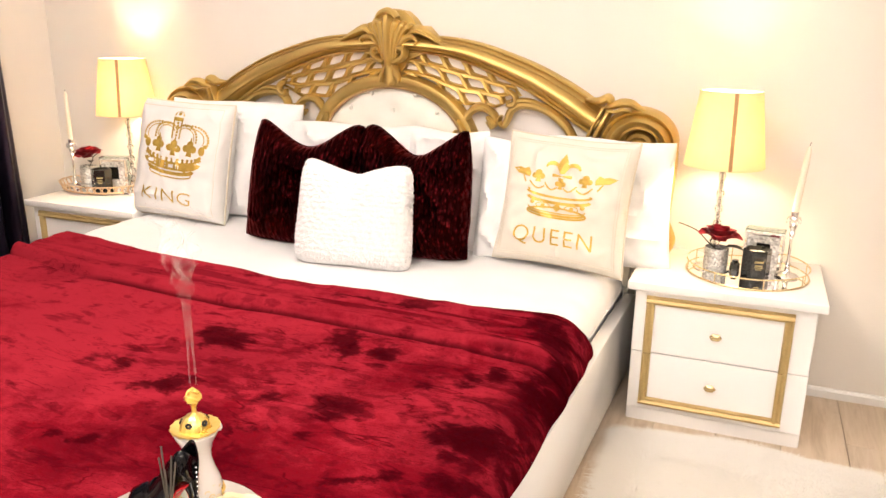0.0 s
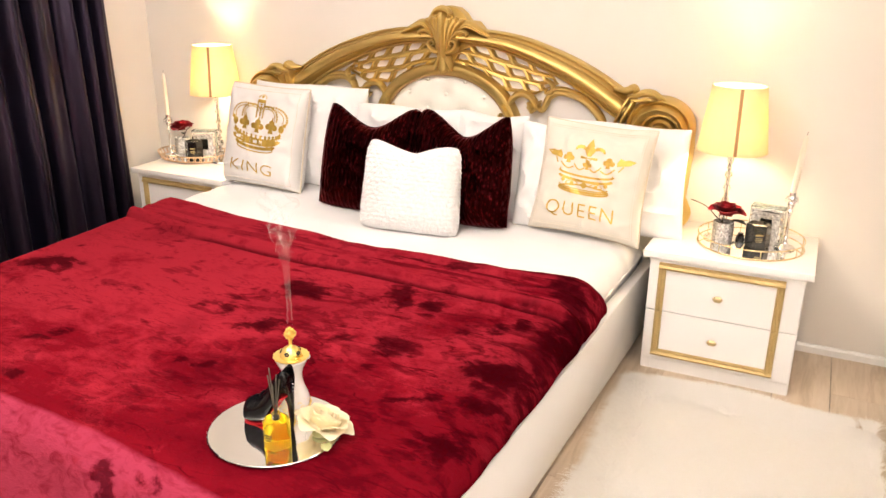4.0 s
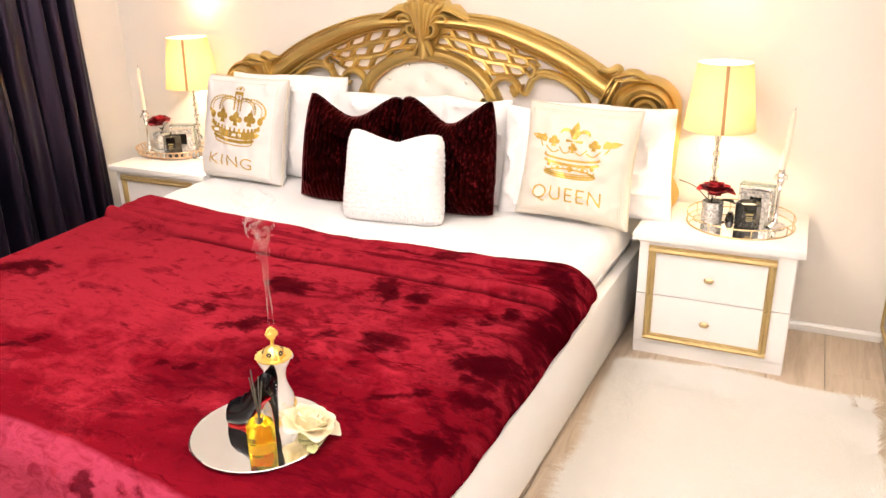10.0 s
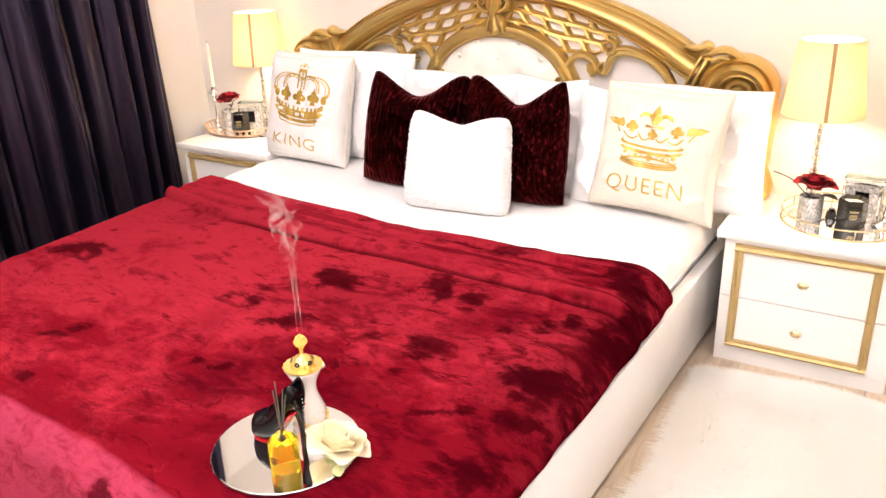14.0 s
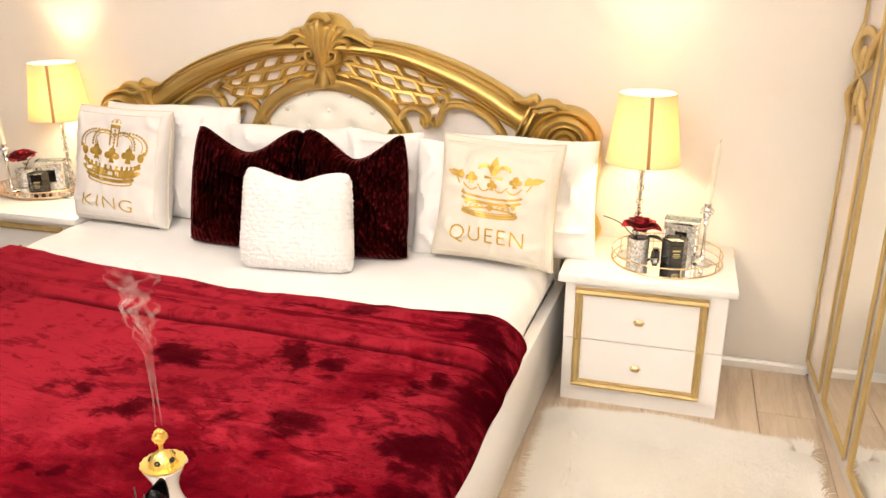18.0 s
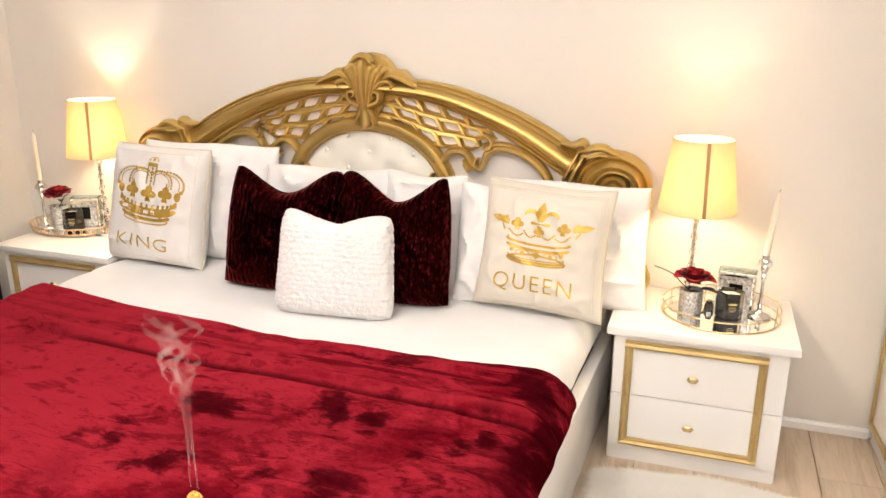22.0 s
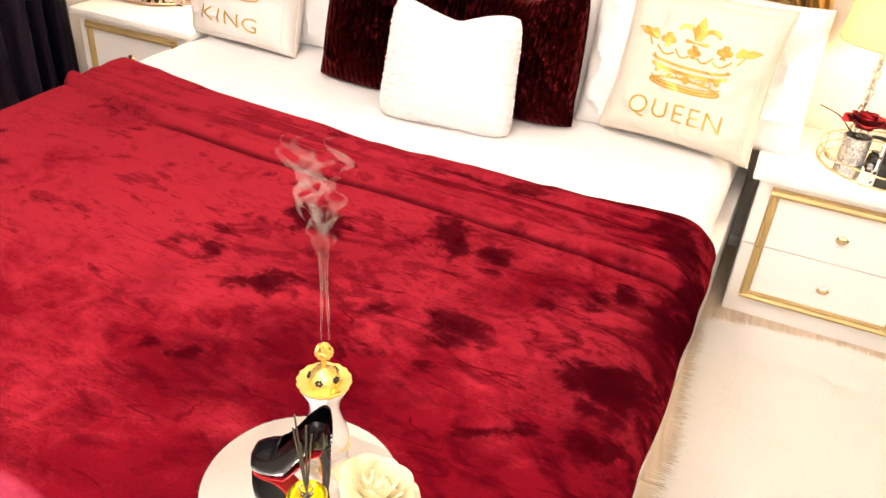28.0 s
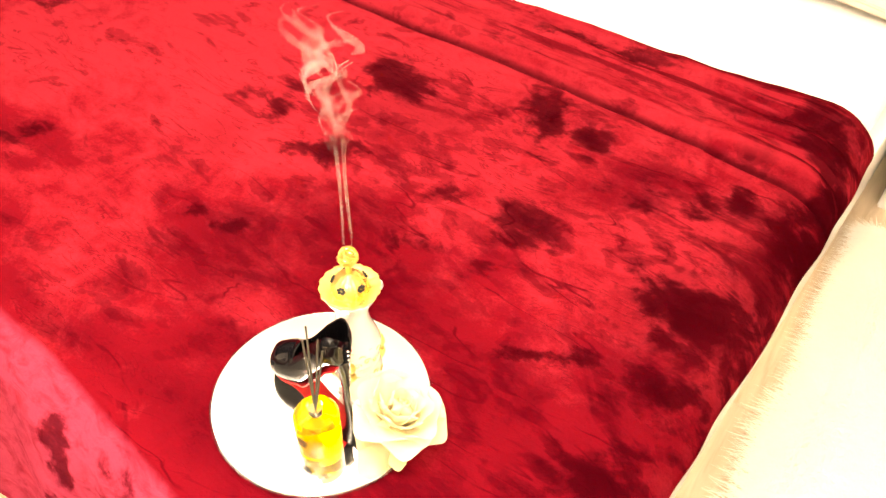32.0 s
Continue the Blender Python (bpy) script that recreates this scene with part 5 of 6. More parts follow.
def queen_crown(ob, at, w, h):
    pr = Print(at, w, h)
    cy = 0.035
    pr.stroke(ellipse(0.0, cy - 0.074, 0.090, 0.017), 0.006, True)
    for dy, ww in ((-0.066, 0.008), (-0.058, 0.004), (-0.024, 0.010), (-0.006, 0.008)):
        wid = 0.088 + 0.006 * (dy + 0.06) / 0.03
        pr.stroke(ellipse(0.0, cy + dy, wid, 0.017, math.pi, 2 * math.pi, 24), ww)
    for x, y in ((-0.045, cy - 0.053), (0.045, cy - 0.053)):
        pr.stroke(ellipse(x, y, 0.020, 0.009, n=16), 0.003, True)
        pr.disc(x, y, 0.006)
    pr.poly([(-0.016, cy - 0.056), (0, cy - 0.042), (0.016, cy - 0.056), (0, cy - 0.070)])
    for x in (-0.078, 0.078):
        pr.disc(x, cy - 0.045, 0.007)
    for sx in (1, -1):
        pr.stroke([(sx * 0.093, cy - 0.006), (sx * 0.112, cy + 0.022), (sx * 0.122, cy + 0.040)], 0.005)
        for x0, x1 in ((0.010, 0.050), (0.050, 0.096)):
            pr.stroke([(sx * (x0 + (x1 - x0) * t), cy + 0.012 - 0.016 * math.sin(math.pi * t) + 0.012 * t) for t in np.linspace(0, 1, 9)], 0.005)
        pr.clover(sx * 0.072, cy + 0.043, 0.0105)
        pr.poly([(sx * 0.098, cy + 0.050), (sx * 0.108, cy + 0.068), (sx * 0.122, cy + 0.062), (sx * 0.135, cy + 0.066), (sx * 0.160, cy + 0.060), (sx * 0.140, cy + 0.044), (sx * 0.118, cy + 0.040), (sx * 0.100, cy + 0.036)])
        pr.stroke(ellipse(sx * 0.033, cy + 0.072, 0.020, 0.020, 0.2 if sx > 0 else math.pi - 0.2, 2.9 if sx > 0 else math.pi - 2.9, 14), [0.004 + 0.010 * math.sin(math.pi * k / 14) for k in range(15)])
    pr.poly([(-0.020, cy + 0.082), (-0.012, cy + 0.105), (0, cy + 0.128), (0.012, cy + 0.105), (0.020, cy + 0.082), (0.006, cy + 0.058), (-0.006, cy + 0.058)])
    pr.poly([(-0.030, cy + 0.056), (0.030, cy + 0.056), (0.030, cy + 0.046), (-0.030, cy + 0.046)])
    pr.clover(0.0, cy + 0.024, 0.0095)
    pr.poly([(-0.010, cy + 0.046), (0.010, cy + 0.046), (0.003, cy + 0.010), (-0.003, cy + 0.010)])
    part("crown_print", pr.bm, FOIL, ob, "gold foil queen's crown", smooth=False)
    lettering(ob, pr, "QUEEN", -0.004, -0.148, 0.080, 0.240)


# white sleeping pillows against the headboard
for x, y, z, lean, yaw, w, h, seed, lab in (
        (-0.655, -0.225, 0.474, 11, 2, 0.66, 0.475, 1, "plump white cotton pillow leaning on the headboard"),
        (0.765, -0.225, 0.462, 11, -2, 0.62, 0.435, 2, "plump white cotton pillow leaning on the headboard"),
        (-0.12, -0.245, 0.462, 11, 4, 0.56, 0.43, 3, "crumpled white cotton pillow leaning on the headboard"),
        (0.25, -0.245, 0.462, 11, -5, 0.36, 0.43, 4, "crumpled white cotton pillow leaning on the headboard"),
        (0.575, -0.30, 0.462, 11, 4, 0.34, 0.42, 5, "crumpled white cotton pillow beside the gold-printed cushion")):
    at = pillow_surface(w, h, 0.09 if seed > 3 else 0.125, 0.05, 0.0, 0.010, seed, flat=2.6, slump=0.16, soft=0.004)
    ob = pillow("white_pillow", at, SHEET, pose(x, y, z, -lean, 0, yaw), lab, 40, "white sleeping pillows")

at = pillow_surface(0.430, 0.455, 0.13, 0.03, 0.0, 0.005, 11, flat=6)
king = pillow("king_cushion", at, LINEN, pose(-0.79, -0.37, 0.491, -13, 1, -2), "off-white linen cushion with a gold king crown and lettering", 50)
piping_on(king, at, 0.0, 0.004, PIPING)
piping_on(king, at, 0.10, 0.0010, PIPING, "stitched_border")
king_crown(king, at, 0.430 / 1.06, 0.455 / 0.94)
at = pillow_surface(0.445, 0.430, 0.13, 0.06, 0.0, 0.006, 15, flat=2.6, slump=0.05)
queen = pillow("queen_cushion", at, CREAMCLOTH, pose(0.718, -0.375, 0.482, -13, 1.5, -6), "cream linen cushion with a gold queen crown and lettering", 50)
piping_on(queen, at, 0.0, 0.004, PIPING)
piping_on(queen, at, 0.09, 0.0010, PIPING, "stitched_border")
piping_on(queen, at, 0.125, 0.0007, PIPING, "stitched_border")
queen_crown(queen, at, 0.445 / 1.16, 0.430 / 1.0)

PEAKS = [0.97, 0.965, 0.935, 0.905, 0.87, 0.838, 0.808, 0.782, 0.762, 0.752, 0.754, 0.768, 0.792, 0.825, 0.862, 0.90, 0.935, 0.965, 0.985, 0.99, 0.965]
for x, y, yaw, roll, seed, crest in ((-0.202, -0.422, 8, 3, 21, PEAKS), (0.205, -0.405, -4, -2, 22, PEAKS[::-1])):
    at = pillow_surface(0.43, 0.445, 0.20, -0.035, 0.0, 0.007, seed, flat=2.6, slump=0.10, soft=0.006, crest=crest, nub=0.014)
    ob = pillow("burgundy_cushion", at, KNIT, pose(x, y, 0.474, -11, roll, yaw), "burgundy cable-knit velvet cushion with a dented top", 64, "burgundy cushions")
    piping_on(ob, at, 0.0, 0.003, KNIT, "seam")


def plush_cushion():
    at = pillow_surface(0.415, 0.350, 0.15, 0.02, 0.042, 0.0, 31, slump=0.16, soft=0.012)
    ob = pillow("plush_cushion", at, PLUSH, pose(0.080, -0.585, 0.464, -12, 0, 5), "small fluffy white plush cushion with a dented top", 120)
    me = ob.data
    normals = [v.normal.copy() for v in me.vertices]
    for v, nv in zip(me.vertices, normals):
        p = v.co
        row = p.z / 0.017 + 0.25 * noise.noise((p.x * 9, p.z * 9, 2))
        col = p.x / 0.031 + 0.37 * math.floor(row) + 0.3 * noise.noise((p.x * 11, p.z * 11, 5))
        tuft = (1 - abs(2 * (row % 1) - 1) ** 4) * (1 - abs(2 * (col % 1) - 1) ** 6)
        lump = 0.0026 * tuft + 0.0030 * noise.noise((p.x * 75, p.z * 85, p.y * 75)) + 0.0026 * noise.noise((p.x * 130, p.z * 150, 3)) - 0.002
        v.co = p + nv * (lump + 0.002)
    me.update()
    piping_on(ob, at, 0.0, 0.004, PLUSH, "seam")


plush_cushion()

# ---- nightstands ----


def nightstand(x0, lift):
    """x0: its left side at the front; lift: how much taller its plinth stands."""
    ns = thing("nightstand", "white lacquer nightstand with two gold-framed drawers", "nightstand", Matrix.Translation((x0, -0.395, lift)), "nightstands")
    w, d = 0.53, 0.41
    part("body", boxed((0, 0.018, -lift), (w, d, 0.4545), 0.002), WHITE, ns, smooth=False)
    part("top", boxed((-0.022, -0.022, 0.455), (w + 0.022, d + 0.012, 0.482), 0.004), WHITE, ns)
    part("plinth", boxed((0.003, 0.010, -lift), (w - 0.003, 0.0175, 0.045), 0.001), WHITE, ns, smooth=False)
    x1, x2, lo, hi, mid = 0.038, w - 0.062, 0.066, 0.437, 0.246
    prof = [(-0.5, 0), (-0.5, 0.5), (-0.36, 0.85), (-0.15, 0.95), (0.0, 0.7), (0.15, 0.6), (0.35, 0.75), (0.5, 0.4), (0.5, 0)]
    for za, zb, up in ((0.05, mid - 0.0015, 0), (mid + 0.0015, 0.452, 1)):
        dr = part("drawer", boxed((0.003, 0.0, za), (w - 0.003, 0.0175, zb), 0.0015), WHITE, ns, smooth=False)
        b = 0.026
        e = hi - b / 2 if up else lo + b / 2
        c = za if up else zb
        part("gold_moulding", sweep(bmesh.new(), [(x1 + b / 2, 0, c), (x1 + b / 2, 0, e)], prof, b, 0.016), GOLDTRIM, dr)
        part("gold_moulding", sweep(bmesh.new(), [(x2 - b / 2, 0, c), (x2 - b / 2, 0, e)], prof, b, 0.016), GOLDTRIM, dr)
        part("gold_moulding", sweep(bmesh.new(), [(x1, -0.0008, e), (x2, -0.0008, e)], prof, b, 0.016), GOLDTRIM, dr)
        zk = 0.333 if up else 0.161
        bm = lathe(bmesh.new(), [(0.005, 0), (0.004, 0.010), (0.013, 0.014), (0.016, 0.018), (0.012, 0.023), (0.006, 0.026), (0, 0.0265)], 20, lobes=6, depth=0.08)
        bmesh.ops.transform(bm, matrix=pose((x1 + x2) / 2, 0, zk, 90, 0, 0) @ Matrix.Diagonal((1.1, 0.75, 0.8, 1)), verts=bm.verts)
        part("knob", bm, WIREGOLD, dr, "small pale-gold oval knob")
    return ns


nightstand(0.985, 0.0)
nightstand(-1.535, 0.02)
TABLE, FAR_TABLE = 0.482, 0.502


def table_lamp(x, y, z, seam_at):
    lamp_ob = thing("table_lamp", "lit table lamp with cream shade and crystal stem", "lamp", Matrix.Translation((x, y, z)), "bedside lamps")
    part("base", lathe(bmesh.new(), [(0, 0.0), (0.060, 0.0), (0.062, 0.004), (0.060, 0.010), (0.030, 0.014), (0.012, 0.018), (0.008, 0.024), (0, 0.024)], 36), SILVER, lamp_ob, "round chrome foot")
    part("rod", lathe(bmesh.new(), [(0, 0.0242), (0.0035, 0.0242), (0.0035, 0.40), (0, 0.40)], 12), SILVER, lamp_ob)
    z = 0.03
    for r, hgt in ((0.016, 0.026), (0.010, 0.018), (0.018, 0.030), (0.010, 0.018), (0.016, 0.028), (0.009, 0.016), (0.014, 0.026), (0.009, 0.016), (0.014, 0.026), (0.009, 0.020), (0.012, 0.030)):
        bm = lathe(bmesh.new(), [(0.0036, 0), (r * 0.7, 0.002), (r, hgt * 0.5), (r * 0.7, hgt - 0.002), (0.0036, hgt)], 10, (0, 0, z))
        part("crystal_bead", bm, CRYSTAL, lamp_ob, "faceted clear crystal bead", smooth=False)
        z += hgt
        part("collar", lathe(bmesh.new(), [(0.0036, 0.0002), (0.008, 0.0002), (0.008, 0.0038), (0.0036, 0.0038)], 16, (0, 0, z)), SILVER, lamp_ob)
        z += 0.004
    lo, hi, r0, r1 = 0.345, 0.576, 0.124, 0.094
    part("shade", lathe(bmesh.new(), [(r0, lo), (r0 * 0.66 + r1 * 0.34, lo + (hi - lo) * 0.34), (r0 * 0.33 + r1 * 0.67, lo + (hi - lo) * 0.67), (r1, hi), (r1 - 0.002, hi), (r0 - 0.002, lo), (r0, lo)], 64), SHADE, lamp_ob, "glowing cream fabric shade")
    a = radians(seam_at)
    bm = bmesh.new()
    sweep(bm, [((r0 + 0.0005) * math.cos(a), (r0 + 0.0005) * math.sin(a), lo), ((r1 + 0.0005) * math.cos(a), (r1 + 0.0005) * math.sin(a), hi)], [(-0.5, 0), (-0.5, 1), (0.5, 1), (0.5, 0)], 0.011, 0.0012, normal=(math.cos(a), math.sin(a), 0))
    part("seam", bm, SEAM, lamp_ob, "brown seam strip")
    for zz, rr in ((lo, r0), (hi, r1)):
        ring = [((rr - 0.001) * math.cos(2 * math.pi * k / 48), (rr - 0.001) * math.sin(2 * math.pi * k / 48), zz) for k in range(48)]
        part("rim_ring", sweep(bmesh.new(), ring, CIRCLE, 0.004, closed=True, normal=(0, 0, 1)), SHADE, lamp_ob)
    part("bulb_holder", lathe(bmesh.new(), [(0, 0.375), (0.014, 0.375), (0.014, 0.405), (0, 0.405)], 16), SILVER, lamp_ob)
    return lamp_ob


table_lamp(1.198, -0.17, TABLE, -79)
table_lamp(-1.24, -0.115, FAR_TABLE, -61)

# ---- rug ----


def rug():
    x0, x1, y0, y1 = 1.012, 1.815, -0.535, -3.1
    rng = np.random.default_rng(3)
    base = tagged(raw("fur_rug", [], [], RUGFUR), "long-haired ivory fur rug beside the bed", "rug", kind="stuff")
    nx, ny = 40, 110
    verts, faces = [], []

    def border(x, y):
        return 0.025 * noise.noise((x * 6, y * 6, 3))

    def far_side(y):
        """The edge beside the wardrobe, which runs off at two degrees."""
        return x1 + 0.034 * (y0 - y)
    for j in range(ny + 1):
        for i in range(nx + 1):
            y = y0 + (y1 - y0) * j / ny
            x = x0 + (far_side(y) - 0.02 - x0) * i / nx
            rim = i in (0, nx) or j in (0, ny)
            verts.append((x + (border(y, 0) * 0.5 if i < nx else 0), y + border(x, 5), 0.0 if rim else 0.012 + 0.006 * noise.noise((x * 8, y * 8, 1))))
    for j in range(ny):
        for i in range(nx):
            k = j * (nx + 1) + i
            faces.append((k, k + nx + 1, k + nx + 2, k + 1))
    n = 170000
    far = rng.random(n) ** 1.6
    px, py = rng.uniform(x0, x1, n), y0 + (y1 - y0) * far
    k = len(verts)
    for a in range(n):
        y = float(py[a])
        x = x0 + (far_side(y) - 0.03 - x0) * (float(px[a]) - x0) / (x1 - x0)
        f1, f2 = noise.noise((x * 5, y * 5, 7)), noise.noise((x * 5, y * 5, 17))
        ang = -1.2 + 2.6 * f1 + rng.normal(0, 0.95)
        if y > y0 - 0.10:
            ang = 1.57 + rng.normal(0, 0.5)
        if x < x0 + 0.06:
            ang = 3.14 + 0.9 * f2 + rng.normal(0, 0.55)
        if x > far_side(y) - 0.10:
            ang = math.copysign(1.57, f1) + rng.normal(0, 0.4)
        ln, hh = (0.045 + 0.03 * rng.random()) * (1.25 + 0.5 * f2 if x < x0 + 0.06 or y > y0 - 0.08 else 1.0), 0.012 + 0.012 * rng.random() + 0.004 * f2
        dx, dy = math.cos(ang) * ln, math.sin(ang) * ln
        wx, wy = -math.sin(ang) * 0.0011, math.cos(ang) * 0.0011
        zb = 0.008
        verts += [(x - wx, y - wy, zb), (x + wx, y + wy, zb), (x + dx * 0.45 + wx, y + dy * 0.45 + wy, zb + hh), (x + dx * 0.45 - wx, y + dy * 0.45 - wy, zb + hh), (x + dx, y + dy, zb + hh * 0.75)]
        faces += [(k, k + 1, k + 2, k + 3), (k + 3, k + 2, k + 4)]
        k += 5
    me = base.data
    me.from_pydata(verts, [], faces)
    me.polygons.foreach_set("use_smooth", [True] * len(me.polygons))
    me.materials.append(RUGFUR) if not me.materials else None


rug()

# ---- flowers ----


def petal(w, h, curl, cup, seed):
    """One petal: its foot at the origin, rising along z, cupped towards -y."""
    bm, n = bmesh.new(), 8
    rng = random.Random(seed)
    ph = rng.uniform(0, 6)
    grid = []
    for j in range(n + 1):
        v = j / n
        wid = w * (0.35 + 0.65 * math.sin(math.pi * min(v * 0.62 + 0.12, 0.62)))
        if v > 0.8:
            wid *= 1 - 0.38 * ((v - 0.8) / 0.2) ** 2
        row = []
        for i in range(n + 1):
            u = 2 * i / n - 1
            x = wid * u
            y = -cup * (u * u) * (1 - 0.3 * v) + curl * v ** 3 + 0.05 * w * math.sin(3 * u + ph) * v
            z = h * (v - 0.25 * curl / max(h, 1e-4) * v ** 3) - 0.14 * h * u * u * v
            row.append(bm.verts.new((x, y, z)))
        grid.append(row)
    for a, b in zip(grid, grid[1:]):
        for i in range(n):
            bm.faces.new((a[i], a[i + 1], b[i + 1], b[i]))
    return bm


def rose(parent, at, radius, height, material, layers, tilt=(0, 0)):
    """Petals in whorls round a tight heart."""
    rng = random.Random(int(radius * 1e4))
    base = pose(*at, tilt[0], tilt[1], 0)
    for k, (count, r, h, lean, w) in enumerate(layers):
        for j in range(count):
            a = 360 * j / count + 37 * k + rng.uniform(-8, 8)
            bm = petal(radius * w, height * h, radius * 0.35 * (k / len(layers)), radius * 0.32, 10 * k + j)
            bmesh.ops.transform(bm, matrix=base @ pose(0, 0, 0, 0, 0, a) @ pose(0, radius * r, 0.002 * k, -lean + rng.uniform(-5, 5), 0, 0), verts=bm.verts)
            part("petal", bm, material, parent)


FULL = [(3, 0.06, 0.90, -8, 0.26), (3, 0.12, 0.97, -4, 0.36), (4, 0.19, 1.0, 2, 0.46), (4, 0.27, 1.0, 10, 0.58), (5, 0.36, 0.96, 22, 0.66), (5, 0.44, 0.92, 40, 0.72), (6, 0.48, 0.95, 62, 0.72)]
SMALL = [(3, 0.05, 0.9, 4, 0.34), (4, 0.14, 1.0, 18, 0.48), (5, 0.24, 1.0, 34, 0.62), (5, 0.30, 1.05, 60, 0.62)]


def rose_cup(x, y, yaw, z=TABLE, lift=0.0):
    cup = thing("rose_cup", "dark red silk rose in a crushed-silver cup", "vase", pose(x, y, z + 0.005, 0, 0, yaw), "rose cups")
    part("cup", lathe(bmesh.new(), [(0, 0), (0.034, 0), (0.037, 0.003), (0.038, 0.078), (0.036, 0.080), (0.034, 0.078), (0.033, 0.006), (0, 0.006)], 36), GLITTER, cup, "silver cup with crushed glitter")
    part("filling", lathe(bmesh.new(), [(0, 0.060), (0.0328, 0.060), (0.0328, 0.066), (0, 0.070)], 24), STEM, cup)
    rose(cup, (0.004, -0.004, 0.086 + lift), 0.066, 0.052, ROSERED, SMALL, (-6, 4))
    part("stem", sweep(bmesh.new(), smooth_path([(0.0, 0.0, 0.07), (-0.03, -0.005, 0.095), (-0.06, -0.008, 0.125), (-0.09, -0.01, 0.140), (-0.125, -0.01, 0.150)]), CIRCLE, 0.004), STEM, cup, "bare dark stem")
    bm = petal(0.016, 0.055, 0.01, 0.006, 3)
    bmesh.ops.transform(bm, matrix=pose(0.03, -0.02, 0.088, -80, 0, -110), verts=bm.verts)
    part("leaf", bm, STEM, cup)
    return cup


def hex_candle(x, y, yaw, z=TABLE):
    c = thing("black_candle", "black hexagonal glass jar candle with white wax", "candle", pose(x, y, z + 0.005, 0, 0, yaw), "black jar candles")
    r, h = 0.044, 0.088
    part("jar", lathe(bmesh.new(), [(0, 0), (r - 0.003, 0), (r, 0.003), (r, h - 0.002), (r - 0.002, h), (r - 0.005, h - 0.001), (r - 0.006, 0.06), (0, 0.06)], 6), BLACKGLASS, c, "hexagonal black glass jar", smooth=False)
    part("wax", lathe(bmesh.new(), [(0, 0.0605), (r - 0.0065, 0.0605), (r - 0.0065, 0.074), (0, 0.075)], 6), CANDLEWAX, c, smooth=False)
    part("wick", lathe(bmesh.new(), [(0, 0.0751), (0.001, 0.0751), (0.001, 0.083), (0, 0.083)], 6), STEM, c)
    flat = r * math.cos(math.pi / 6)
    for k, (w, z, hh) in enumerate(((0.026, 0.050, 0.006), (0.022, 0.040, 0.003), (0.026, 0.034, 0.002), (0.018, 0.028, 0.002))):
        bm = boxed((-w / 2, -flat - 0.0008, z), (w / 2, -flat - 0.0001, z + hh))
        bmesh.ops.transform(bm, matrix=pose(0, 0, 0, 0, 0, 0), verts=bm.verts)
        part("label_bar", bm, LABEL, c, smooth=False)
    return c


def mirror_frame(x, y, yaw, z=TABLE):
    f = thing("mirror_box", "small square silver glass candle box on the tray", "ornament", pose(x, y, z + 0.005, 0, 0, yaw), "mirror boxes")
    w, h, d = 0.12, 0.125, 0.055
    part("back", boxed((-w / 2, d - 0.004, 0), (w / 2, d, h), 0.001), MIRROR, f, smooth=False)
    for x0 in (-w / 2, w / 2 - 0.005):
        part("side", boxed((x0, 0.0065, 0.0), (x0 + 0.005, d - 0.0045, h), 0.0008), FRAMEGLASS, f, "greenish bevelled glass", smooth=False)
    part("top", boxed((-w / 2, 0.0, h + 0.0004), (w / 2, d, h + 0.0054), 0.001), FRAMEGLASS, f, smooth=False)
    for a, b in (((-w / 2, 0.0, 0.0), (-0.022, 0.006, h)), ((0.022, 0.0, 0.0), (w / 2, 0.006, h)), ((-0.0218, 0.0, h - 0.038), (0.0218, 0.006, h)), ((-0.0218, 0.0, 0.0), (0.0218, 0.006, 0.030))):
        part("front_panel", boxed(a, b, 0.001), GLITTER, f, "crushed-crystal mirror panel", smooth=False)
    for x0 in (-w / 2 + 0.002, w / 2 - 0.010):
        part("bevel_strip", boxed((x0, -0.0035, 0.004), (x0 + 0.008, -0.0004, h - 0.004), 0.001), MIRROR, f, smooth=False)
    part("bevel_strip", boxed((-w / 2 + 0.011, -0.0035, h - 0.012), (w / 2 - 0.011, -0.0004, h - 0.004), 0.001), MIRROR, f, smooth=False)
    part("inner", boxed((-0.0215, 0.012, 0.031), (0.0215, 0.020, h - 0.039)), BLACKGLASS, f, smooth=False)
    return f


